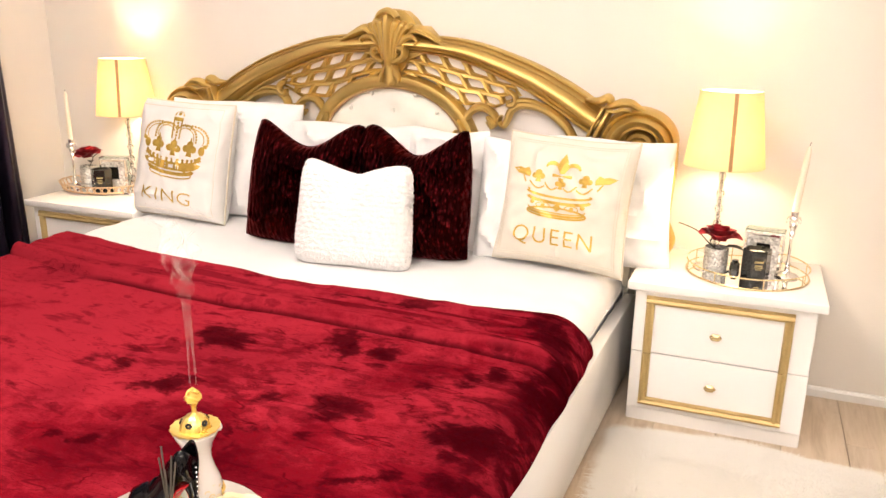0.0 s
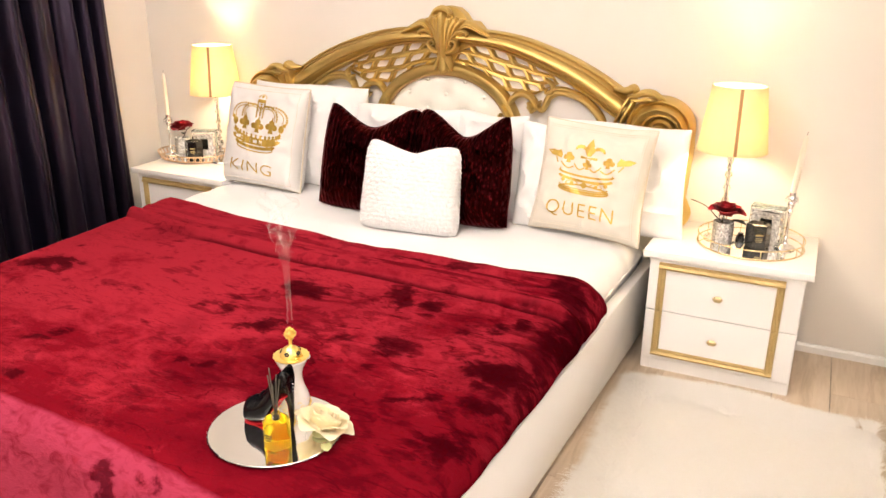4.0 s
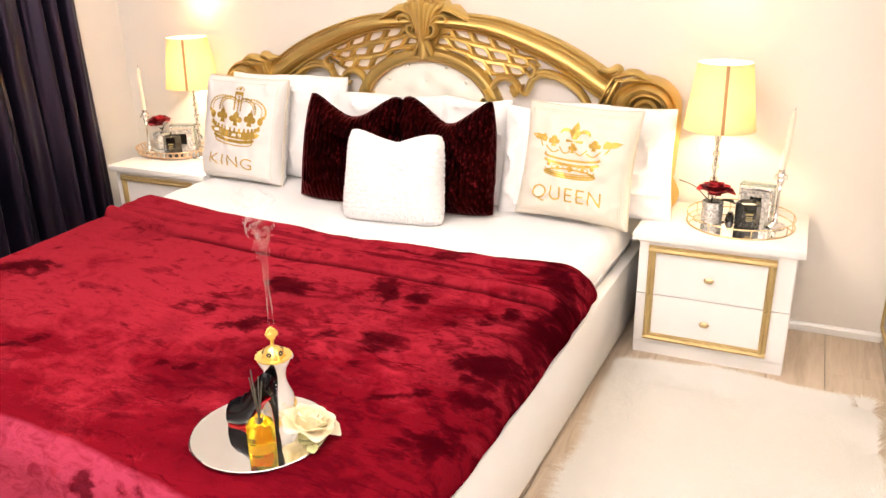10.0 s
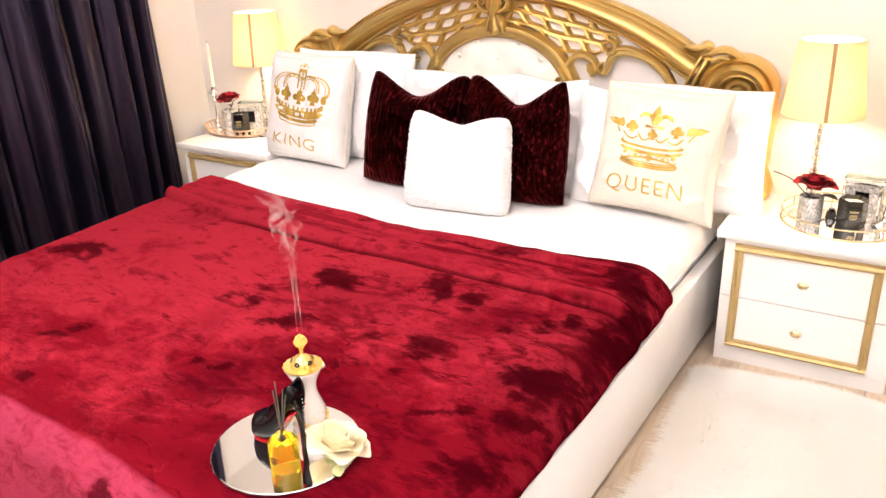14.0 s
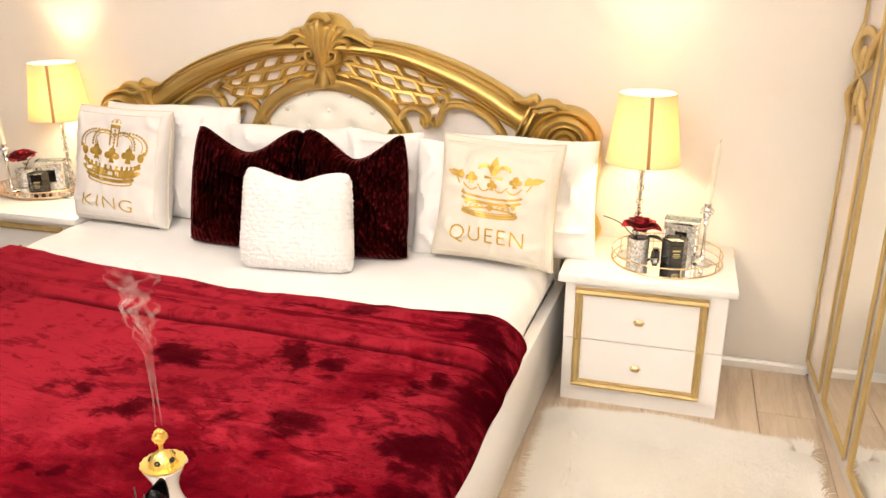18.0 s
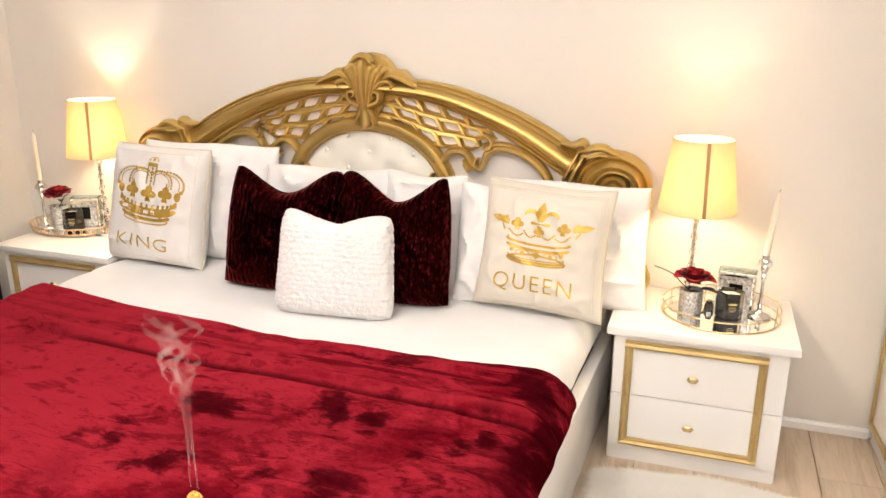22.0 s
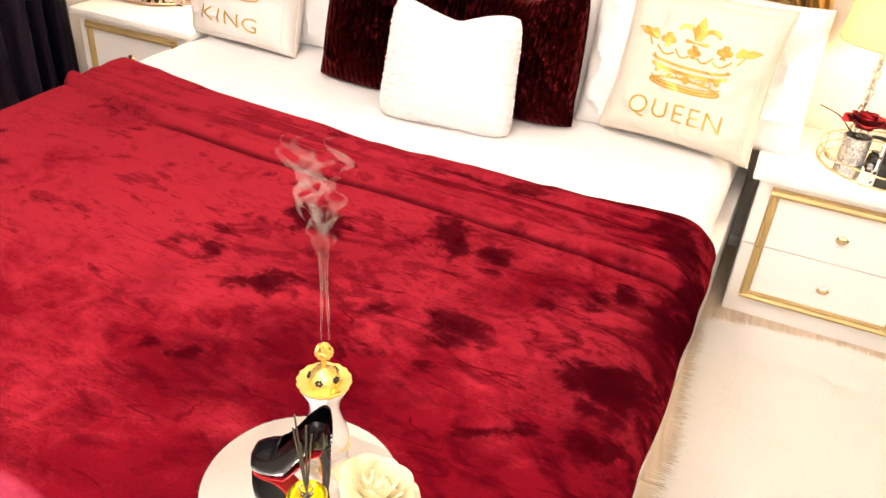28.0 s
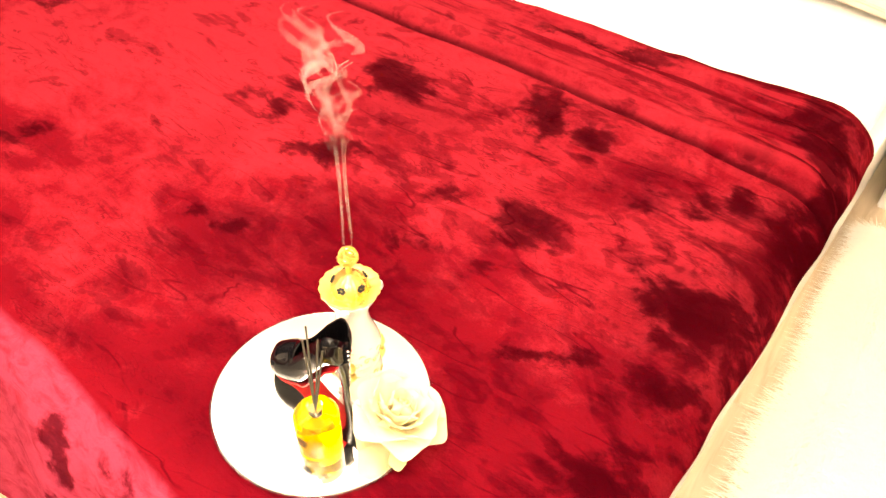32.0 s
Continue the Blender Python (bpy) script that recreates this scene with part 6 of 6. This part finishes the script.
def candlestick(x, y, z=TABLE, lean=0.0):
    c = thing("candlestick", "tall cream taper candle in a silver candlestick", "candlestick", Matrix.Translation((x, y, z + 0.005)), "candlesticks")
    part("stick", lathe(bmesh.new(), [(0, 0), (0.036, 0), (0.037, 0.003), (0.034, 0.007), (0.018, 0.012), (0.009, 0.020), (0.006, 0.035), (0.009, 0.042), (0.005, 0.050), (0.0045, 0.125), (0.007, 0.135), (0.010, 0.142), (0.006, 0.150), (0.012, 0.162), (0.013, 0.170), (0.006, 0.180), (0.010, 0.188), (0.021, 0.192), (0.020, 0.195), (0.011, 0.197), (0.012, 0.212), (0.010, 0.212), (0, 0.205)], 28), SILVER, c, "turned silver stick")
    for k in range(6):
        a = 2 * math.pi * k / 6
        part("drop", lathe(bmesh.new(), [(0, -0.018), (0.004, -0.012), (0.003, -0.004), (0, 0)], 8, (0.019 * math.cos(a), 0.019 * math.sin(a), 0.1905)), CRYSTAL, c, smooth=False)
    taper = lathe(bmesh.new(), [(0, 0.0005), (0.0098, 0.0005), (0.0098, 0.01), (0.0105, 0.04), (0.0088, 0.196), (0.005, 0.209), (0.0012, 0.214), (0, 0.214)], 20)
    wick = sweep(bmesh.new(), [(0, 0, 0.2141), (0.001, 0, 0.221), (0.003, 0, 0.226)], CIRCLE, 0.0016)
    for bm in (taper, wick):
        bmesh.ops.transform(bm, matrix=pose(0, 0, 0.205, 0, lean, 0), verts=bm.verts)
    part("taper", taper, CANDLEWAX, c, "smooth cream taper")
    part("wick", wick, STEM, c)
    return c


def ring_path(r, z, n=56, c=(0, 0)):
    return [(c[0] + r * math.cos(2 * math.pi * k / n), c[1] + r * math.sin(2 * math.pi * k / n), z) for k in range(n)]


def wire_tray(x, y, r):
    t = thing("wire_tray", "round mirror tray with a pale gold wire gallery", "tray", Matrix.Translation((x, y, TABLE)))
    part("mirror", lathe(bmesh.new(), [(0, 0.0005), (r - 0.002, 0.0005), (r - 0.002, 0.0045), (0, 0.0045)], 64), MIRROR, t, "round mirror base", smooth=False)
    part("lower_ring", sweep(bmesh.new(), ring_path(r, 0.0035, 64), CIRCLE, 0.006, closed=True, normal=(0, 0, 1)), WIREGOLD, t)
    part("upper_ring", sweep(bmesh.new(), ring_path(r, 0.036, 64), CIRCLE, 0.0045, closed=True, normal=(0, 0, 1)), WIREGOLD, t)
    for k in range(8):
        a = 2 * math.pi * (k + 0.35) / 8
        part("post", lathe(bmesh.new(), [(0, 0.005), (0.0018, 0.005), (0.0018, 0.0355), (0, 0.0355)], 8, (r * math.cos(a), r * math.sin(a), 0)), WIREGOLD, t)
    return t


def lattice_tray(x, y, r):
    t = thing("lattice_tray", "round mirror tray with a looped rose-gold rim", "tray", Matrix.Translation((x, y, FAR_TABLE)) @ Matrix.Diagonal((1.22, 0.88, 1, 1)))
    part("mirror", lathe(bmesh.new(), [(0, 0.006), (r, 0.006), (r, 0.010), (0, 0.010)], 56), MIRROR, t, "round mirror base", smooth=False)
    part("lower_ring", sweep(bmesh.new(), ring_path(r + 0.002, 0.008), CIRCLE, 0.008, closed=True, normal=(0, 0, 1)), ROSEGOLD, t)
    part("upper_ring", sweep(bmesh.new(), ring_path(r + 0.014, 0.036), CIRCLE, 0.005, closed=True, normal=(0, 0, 1)), ROSEGOLD, t)
    n = 36
    for k in range(n):
        a = 2 * math.pi * k / n
        loop = []
        for j in range(14):
            b = 2 * math.pi * j / 14
            zz = 0.022 + 0.014 * math.sin(b)
            rr = r + 0.002 + 0.012 * (zz - 0.008) / 0.028
            aa = a + 0.0115 * math.cos(b) / rr
            loop.append((rr * math.cos(aa), rr * math.sin(aa), zz))
        part("rim_loop", sweep(bmesh.new(), loop, CIRCLE[::2], 0.0042, closed=True, normal=(math.cos(a), math.sin(a), 0)), ROSEGOLD, t)
    for k in range(4):
        a = 2 * math.pi * (k + 0.2) / 4
        part("foot", lathe(bmesh.new(), [(0, 0), (0.008, 0), (0.010, 0.003), (0.006, 0.0058), (0, 0.0058)], 14, ((r - 0.01) * math.cos(a), (r - 0.01) * math.sin(a), 0)), ROSEGOLD, t)
    return t


wire_tray(1.305, -0.175, 0.187)
rose_cup(1.207, -0.205, 0, lift=0.016)
hex_candle(1.330, -0.205, 12)
mirror_frame(1.346, -0.13, -8)
candlestick(1.424, -0.180, lean=4)


def tealight(x, y):
    c = thing("crystal_tealight", "small dark faceted tealight holder on the tray", "ornament", Matrix.Translation((x, y, TABLE + 0.005)))
    part("block", lathe(bmesh.new(), [(0, 0), (0.014, 0), (0.016, 0.003), (0.014, 0.022), (0.010, 0.025), (0, 0.025)], 6), BLACKGLASS, c, smooth=False)
    part("cap", lathe(bmesh.new(), [(0, 0.0252), (0.010, 0.0252), (0.010, 0.032), (0, 0.032)], 16), BLACKGLASS, c)


tealight(1.268, -0.165)
lattice_tray(-1.425, -0.115, 0.148)
rose_cup(-1.53, -0.075, 150, FAR_TABLE + 0.006, 0.03)
hex_candle(-1.39, -0.145, 32, FAR_TABLE + 0.006)
mirror_frame(-1.372, -0.09, 24, FAR_TABLE + 0.006)
candlestick(-1.53, -0.16, FAR_TABLE + 0.006)

# ---- mirror tray on the bed ----
BEDZ = 0.4325
round_mirror = thing("round_mirror_tray", "frameless round mirror lying on the velvet throw", "mirror", Matrix.Translation((0.444, -1.918, BEDZ)))
part("glass", lathe(bmesh.new(), [(0, 0), (0.153, 0), (0.1545, 0.0015), (0.153, 0.0035), (0, 0.0035)], 80), MIRROR, round_mirror, "bright mirror glass")
part("edge", sweep(bmesh.new(), ring_path(0.1552, 0.0016, 80), CIRCLE[::2], 0.0022, closed=True, normal=(0, 0, 1)), FRAMEGLASS, round_mirror, "ground glass edge")
TRAY = BEDZ + 0.0038


def censer(x, y):
    c = thing("incense_burner", "white porcelain incense burner with pierced gold lid", "incense burner", Matrix.Translation((x, y, TRAY)))
    part("body", lathe(bmesh.new(), [(0, 0), (0.034, 0), (0.036, 0.003), (0.035, 0.009), (0.038, 0.018), (0.039, 0.030), (0.035, 0.046), (0.028, 0.064), (0.0235, 0.082), (0.0235, 0.098), (0.028, 0.114), (0.0355, 0.128), (0.0385, 0.136), (0.036, 0.139), (0, 0.139)], 40), PORCELAIN, c, "waisted white porcelain body")
    for k in range(3):
        a = radians(-62 + 120 * k)
        part("lug", lathe(bmesh.new(), [(0, -0.007), (0.006, -0.005), (0.0075, 0), (0.006, 0.005), (0, 0.007)], 12, (0.040 * math.cos(a), 0.040 * math.sin(a), 0.131)), PORCELAIN, c)
        part("foot", lathe(bmesh.new(), [(0, -0.012), (0.007, -0.010), (0.009, -0.002), (0.006, 0.009), (0, 0.011)], 12, (0.037 * math.cos(a), 0.037 * math.sin(a), 0.013)), BRIGHTGOLD, c, "gilded foot")
    for k in range(32):
        a = 2 * math.pi * k / 32
        z = (0.014, 0.030, 0.022, 0.036)[k % 4]
        r = float(np.interp(z, [0.008, 0.016, 0.026, 0.040], [0.035, 0.038, 0.039, 0.034]))
        curl = [((r + 0.0004) * math.cos(a + 0.16 * math.cos(t) * (1 - t / 9)), (r + 0.0004) * math.sin(a + 0.16 * math.cos(t) * (1 - t / 9)), z + 0.006 * math.sin(t) * (1 - t / 9)) for t in [0.5 * j for j in range(14)]]
        part("gilt_scroll", sweep(bmesh.new(), curl, CIRCLE[::2], 0.0014, normal=(math.cos(a), math.sin(a), 0)), BRIGHTGOLD, c)
    lid = part("lid", lathe(bmesh.new(), [(0, 0.1395), (0.036, 0.1395), (0.0415, 0.142), (0.0420, 0.1450), (0.039, 0.1455), (0.030, 0.1425), (0.0265, 0.1420), (0.0255, 0.1450), (0.0240, 0.1510), (0.0205, 0.1590), (0.014, 0.1650), (0.007, 0.1680), (0.0042, 0.171), (0.0040, 0.183), (0.006, 0.186), (0, 0.188)], 128, lobes=16, depth=0.022), BRIGHTGOLD, c, "domed gold lid")
    # dark discs on the closed dome stand in for the shaded piercings
    for k in range(5):
        a0 = radians(-78 + 72 * k)
        for j in range(6):
            b = 2 * math.pi * j / 6
            el, az = radians(38) + 0.16 * math.sin(b), a0 + 0.19 * math.cos(b)
            r = 0.0245 - 0.010 * (el - 0.5)
            d = lathe(bmesh.new(), [(0, -0.0020), (0.0021, -0.0016), (0.0021, 0.0012), (0, 0.0012)], 8)
            m = look((r * math.cos(az), r * math.sin(az), 0.1425 + 0.022 * math.sin(el)), (0, 0, 0.127))
            bmesh.ops.transform(d, matrix=m, verts=d.verts)
            part("hole_shade_disc", d, DARK, lid)
    # filigree ball
    ball = part("finial", lathe(bmesh.new(), [(0, -0.010), (0.006, -0.008), (0.010, 0), (0.006, 0.008), (0, 0.010)], 16, (0, 0, 0.200)), BRIGHTGOLD, c, "filigree gold ball")
    for k in range(9):
        ax = Vector((math.sin(k * 2.1), math.cos(k * 1.3), math.sin(k * 0.9 + 1))).normalized()
        u = ax.orthogonal().normalized()
        v = ax.cross(u)
        loop = [Vector((0, 0, 0.200)) + 0.0135 * (u * math.cos(t) * 0.85 + v * math.sin(t) * 0.85 + ax * 0.5) for t in [2 * math.pi * j / 18 for j in range(18)]]
        part("filigree", sweep(bmesh.new(), loop, CIRCLE[::2], 0.0030, closed=True, normal=ax), BRIGHTGOLD, ball)
    part("tip", lathe(bmesh.new(), [(0, 0.212), (0.004, 0.2135), (0.003, 0.2165), (0, 0.218)], 10), BRIGHTGOLD, ball)
    return c


censer(0.433, -1.832)


def pump(x, y, yaw):
    """A stiletto with its toe along +x."""
    shoe = thing("stiletto_ornament", "glossy black stiletto with red sole and rhinestones", "shoe ornament", pose(x, y, TRAY, 0, 0, yaw) @ Matrix.Diagonal((0.94, 0.84, 0.98, 1)))
    n, m = 22, 16
    sole_z = lambda s: float(np.interp(s, [0, 0.02, 0.045, 0.075, 0.10, 0.142], [0.098, 0.092, 0.056, 0.012, 0.004, 0.005]))  # noqa: E731
    half = lambda s: float(np.interp(s, [0, 0.004, 0.012, 0.03, 0.055, 0.09, 0.115, 0.130, 0.138, 0.142], [0.012, 0.025, 0.033, 0.037, 0.030, 0.030, 0.030, 0.024, 0.014, 0.004]))  # noqa: E731
    top = lambda s: float(np.interp(s, [0, 0.008, 0.02, 0.045, 0.07, 0.09, 0.11, 0.130, 0.142], [0.146, 0.160, 0.158, 0.130, 0.092, 0.068, 0.060, 0.048, 0.020]))  # noqa: E731
    bm = bmesh.new()
    rows = []
    for i in range(n + 1):
        s = 0.142 * i / n
        zs, w, zt = sole_z(s), half(s), top(s)
        row = []
        for j in range(m + 1):
            a = math.pi * j / m
            side = math.cos(a)
            # from the left rim round under the foot to the right rim
            spread = abs(side) ** 0.6 * math.copysign(1, side)
            h = 1 - math.sin(a)
            lean = float(np.interp(s, [0.0, 0.04, 0.08, 0.095], [0.34, 0.36, 0.22, 0.15]))
            row.append(bm.verts.new((s, w * spread * (1 + 0.14 * math.sin(math.pi * h) - lean * h * h), zs + (zt - zs) * h ** 1.15)))
        rows.append(row)
    for a, b in zip(rows, rows[1:]):
        for j in range(m):
            bm.faces.new((a[j], a[j + 1], b[j + 1], b[j]))
    for i in range(len(rows) - 1):
        if 0.142 * i / n > 0.080:
            a, b = rows[i], rows[i + 1]
            mids = []
            for r in (a, b):
                s = r[0].co.x
                p, q = r[0].co, r[m].co
                mids.append([bm.verts.new((s, p.y + (q.y - p.y) * t, p.z + 0.012 * math.sin(math.pi * t))) for t in (0.25, 0.5, 0.75)])
            la, lb = [a[0], *mids[0], a[m]], [b[0], *mids[1], b[m]]
            for k in range(4):
                bm.faces.new((la[k], la[k + 1], lb[k + 1], lb[k]))
    bmesh.ops.remove_doubles(bm, verts=bm.verts, dist=0.0002)
    up = part("upper", bm, BLACKGLOSS, shoe, "black patent upper")
    up.modifiers.new("shell", "SOLIDIFY").thickness = 0.0016
    bm = bmesh.new()
    pts = [(s, 0, sole_z(s) - 0.0022) for s in np.linspace(0.008, 0.139, 20)]
    sweep(bm, pts, [(-0.5, -0.5), (-0.5, 0.5), (0.5, 0.5), (0.5, -0.5)], [2 * half(p[0]) * float(np.interp(p[0], [0.05, 0.09], [0.85, 0.6])) for p in pts], 0.0026, normal=(0, 0, 1))
    part("sole", bm, REDSOLE, shoe, "red lacquered sole")
    part("heel", sweep(bmesh.new(), smooth_path([(0.014, 0, 0.096), (0.008, 0, 0.068), (0.007, 0, 0.030), (0.009, 0, 0.0)]), CIRCLE, ease([0.034, 0.018, 0.012, 0.010], 19), normal=(1, 0, 0)), BLACKGLOSS, shoe, "slim black heel")
    part("heel_breast", sweep(bmesh.new(), smooth_path([(0.0285, 0, 0.090), (0.0165, 0, 0.066), (0.0135, 0, 0.032), (0.0145, 0, 0.002)]), CIRCLE, ease([0.016, 0.008, 0.006, 0.005], 19), 0.002, normal=(1, 0, 0)), REDSOLE, shoe, "red heel breast")
    for k in range(9):
        z = 0.120 - 0.009 * k
        xk = float(np.interp(z, [0.03, 0.062, 0.086, 0.12], [0.0022, 0.0012, -0.0010, -0.0002]))
        part("rhinestone", lathe(bmesh.new(), [(0, -0.0022), (0.0022, 0), (0, 0.0022)], 8, (xk - 0.001, 0, z)), SILVER, shoe, smooth=False)
    return shoe


pump(0.487, -1.904, 187)


def diffuser(x, y):
    d = thing("reed_diffuser", "amber reed diffuser bottle with black reeds", "diffuser", Matrix.Translation((x, y, TRAY)))
    r, h = 0.030, 0.068
    part("bottle", lathe(bmesh.new(), [(0, 0), (r - 0.003, 0), (r, 0.003), (r, h - 0.006), (r - 0.003, h - 0.001), (0.010, h), (0, h)], 40), AMBER, d, "amber-filled clear glass bottle")
    part("neck", lathe(bmesh.new(), [(0, h + 0.0003), (0.0095, h + 0.0003), (0.0085, h + 0.003), (0.0085, h + 0.010), (0.0105, h + 0.012), (0.0105, h + 0.015), (0.008, h + 0.0155), (0, h + 0.0155)], 24), CRYSTAL, d, "clear glass neck")
    for k in range(3):
        part("label_bar", boxed((-0.010 + 0.002 * k, -r - 0.0008, 0.038 - 0.006 * k), (0.010 - 0.002 * k, -r - 0.0002, 0.041 - 0.006 * k)), DARK, d, smooth=False)
    for dx, dy, dz in ((-0.052, 0.040, 0.090), (-0.036, 0.058, 0.088), (-0.018, 0.048, 0.082), (-0.030, 0.030, 0.070), (-0.060, 0.058, 0.105)):
        part("reed", sweep(bmesh.new(), [(-dx * 0.06, -dy * 0.06, 0.060), (dx * 0.8, dy * 0.8, h + 0.016 + dz * 0.72)], CIRCLE, 0.0028), STEM, d, "thin black reed")
    return d


diffuser(0.491, -1.975)
flower = thing("ivory_rose", "large ivory silk rose lying on the round mirror", "flower", Matrix.Translation((0.556, -1.898, TRAY)))
rose(flower, (0, 0, 0.008), 0.053, 0.054, ROSECREAM, FULL, (-14, 10))
part("calyx", lathe(bmesh.new(), [(0, 0), (0.018, 0.001), (0.022, 0.006), (0.012, 0.012), (0, 0.014)], 16), LEAFGREEN, flower, "pale green calyx")
bm = petal(0.012, 0.030, 0.004, 0.004, 5)
bmesh.ops.transform(bm, matrix=pose(0.03, -0.03, 0.004, -86, 0, -140), verts=bm.verts)
part("leaf", bm, LEAFGREEN, flower, "pale green leaf")


def incense_smoke():
    sm = thing("incense_smoke", "thin wisps of white incense smoke above the burner", "smoke", Matrix.Translation((0.433, -1.832, TRAY + 0.221)))
    for dx, dy, ph, top in ((-0.007, 0.0, 0.0, 0.30), (0.006, 0.003, 1.7, 0.27)):
        pts = []
        for j in range(48):
            t = j / 47
            sway = 0.003 * math.sin(6 * t + ph) + 0.030 * max(0, t - 0.55) * math.sin(24 * t + ph)
            pts.append((dx * (0.7 + 0.5 * t) + sway, dy + 0.010 * t * t, top * t))
        for off, width in ((-0.0010, 0.0013), (0.0010, 0.0011)):
            line = [(x + off * (1 + 2 * k / 47), y, z) for k, (x, y, z) in enumerate(pts)]
            part("wisp", sweep(bmesh.new(), line, CIRCLE[::2], ease([width, width * 1.3, width * 1.6, width * 2.6, width], 48), normal=(0, -1, 0)), SMOKE, sm)
    rng = random.Random(4)
    for k in range(26):
        x0, z0, ph = rng.uniform(-0.008, 0.010) * (1 + 0.16 * k) - 0.0006 * k, 0.13 + 0.006 * k, rng.uniform(0, 6)
        turn, wide = rng.choice((-1, 1)), 0.006 + 0.0006 * k
        pts = [(x0 + 0.008 * t * turn + wide * (0.3 + t) * math.sin(6.5 * t + ph), 0.008 * math.cos(5 * t + ph), z0 + 0.055 * t) for t in [j / 23 for j in range(24)]]
        part("curl", sweep(bmesh.new(), pts, [(a, b * 0.3) for a, b in CIRCLE], ease([0.0005, 0.003 + 0.0002 * k, 0.007 + 0.0003 * k, 0.004, 0.0005], 24), normal=(0, -1, 0)), PUFF, sm)


incense_smoke()

# ---- floor planks ----


def planks():
    w, ln = 0.192, 1.28
    meshes = {}
    col = 0
    x = LEFT
    while x < 2.0:
        y = BACK - 0.001 + ((col * 0.43) % 1.0) * ln
        while y > FRONT:
            top, low = min(y, BACK - 0.001), max(y - ln, FRONT)
            size = round(top - low, 3)
            if size > 0.02:
                if size not in meshes:
                    bm = boxed((0.0008, -size + 0.0008, -0.0105), (w - 0.0008, -0.0008, 0.0), 0.0012, 1)
                    me = bpy.data.meshes.new("plank")
                    bm.to_mesh(me)
                    bm.free()
                    me.materials.append(OAK)
                    meshes[size] = me
                ob = new("plank", meshes[size])
                ob.parent = floor
                ob.location = (x, top, 0)
            y -= ln
        x += w
        col += 1


planks()
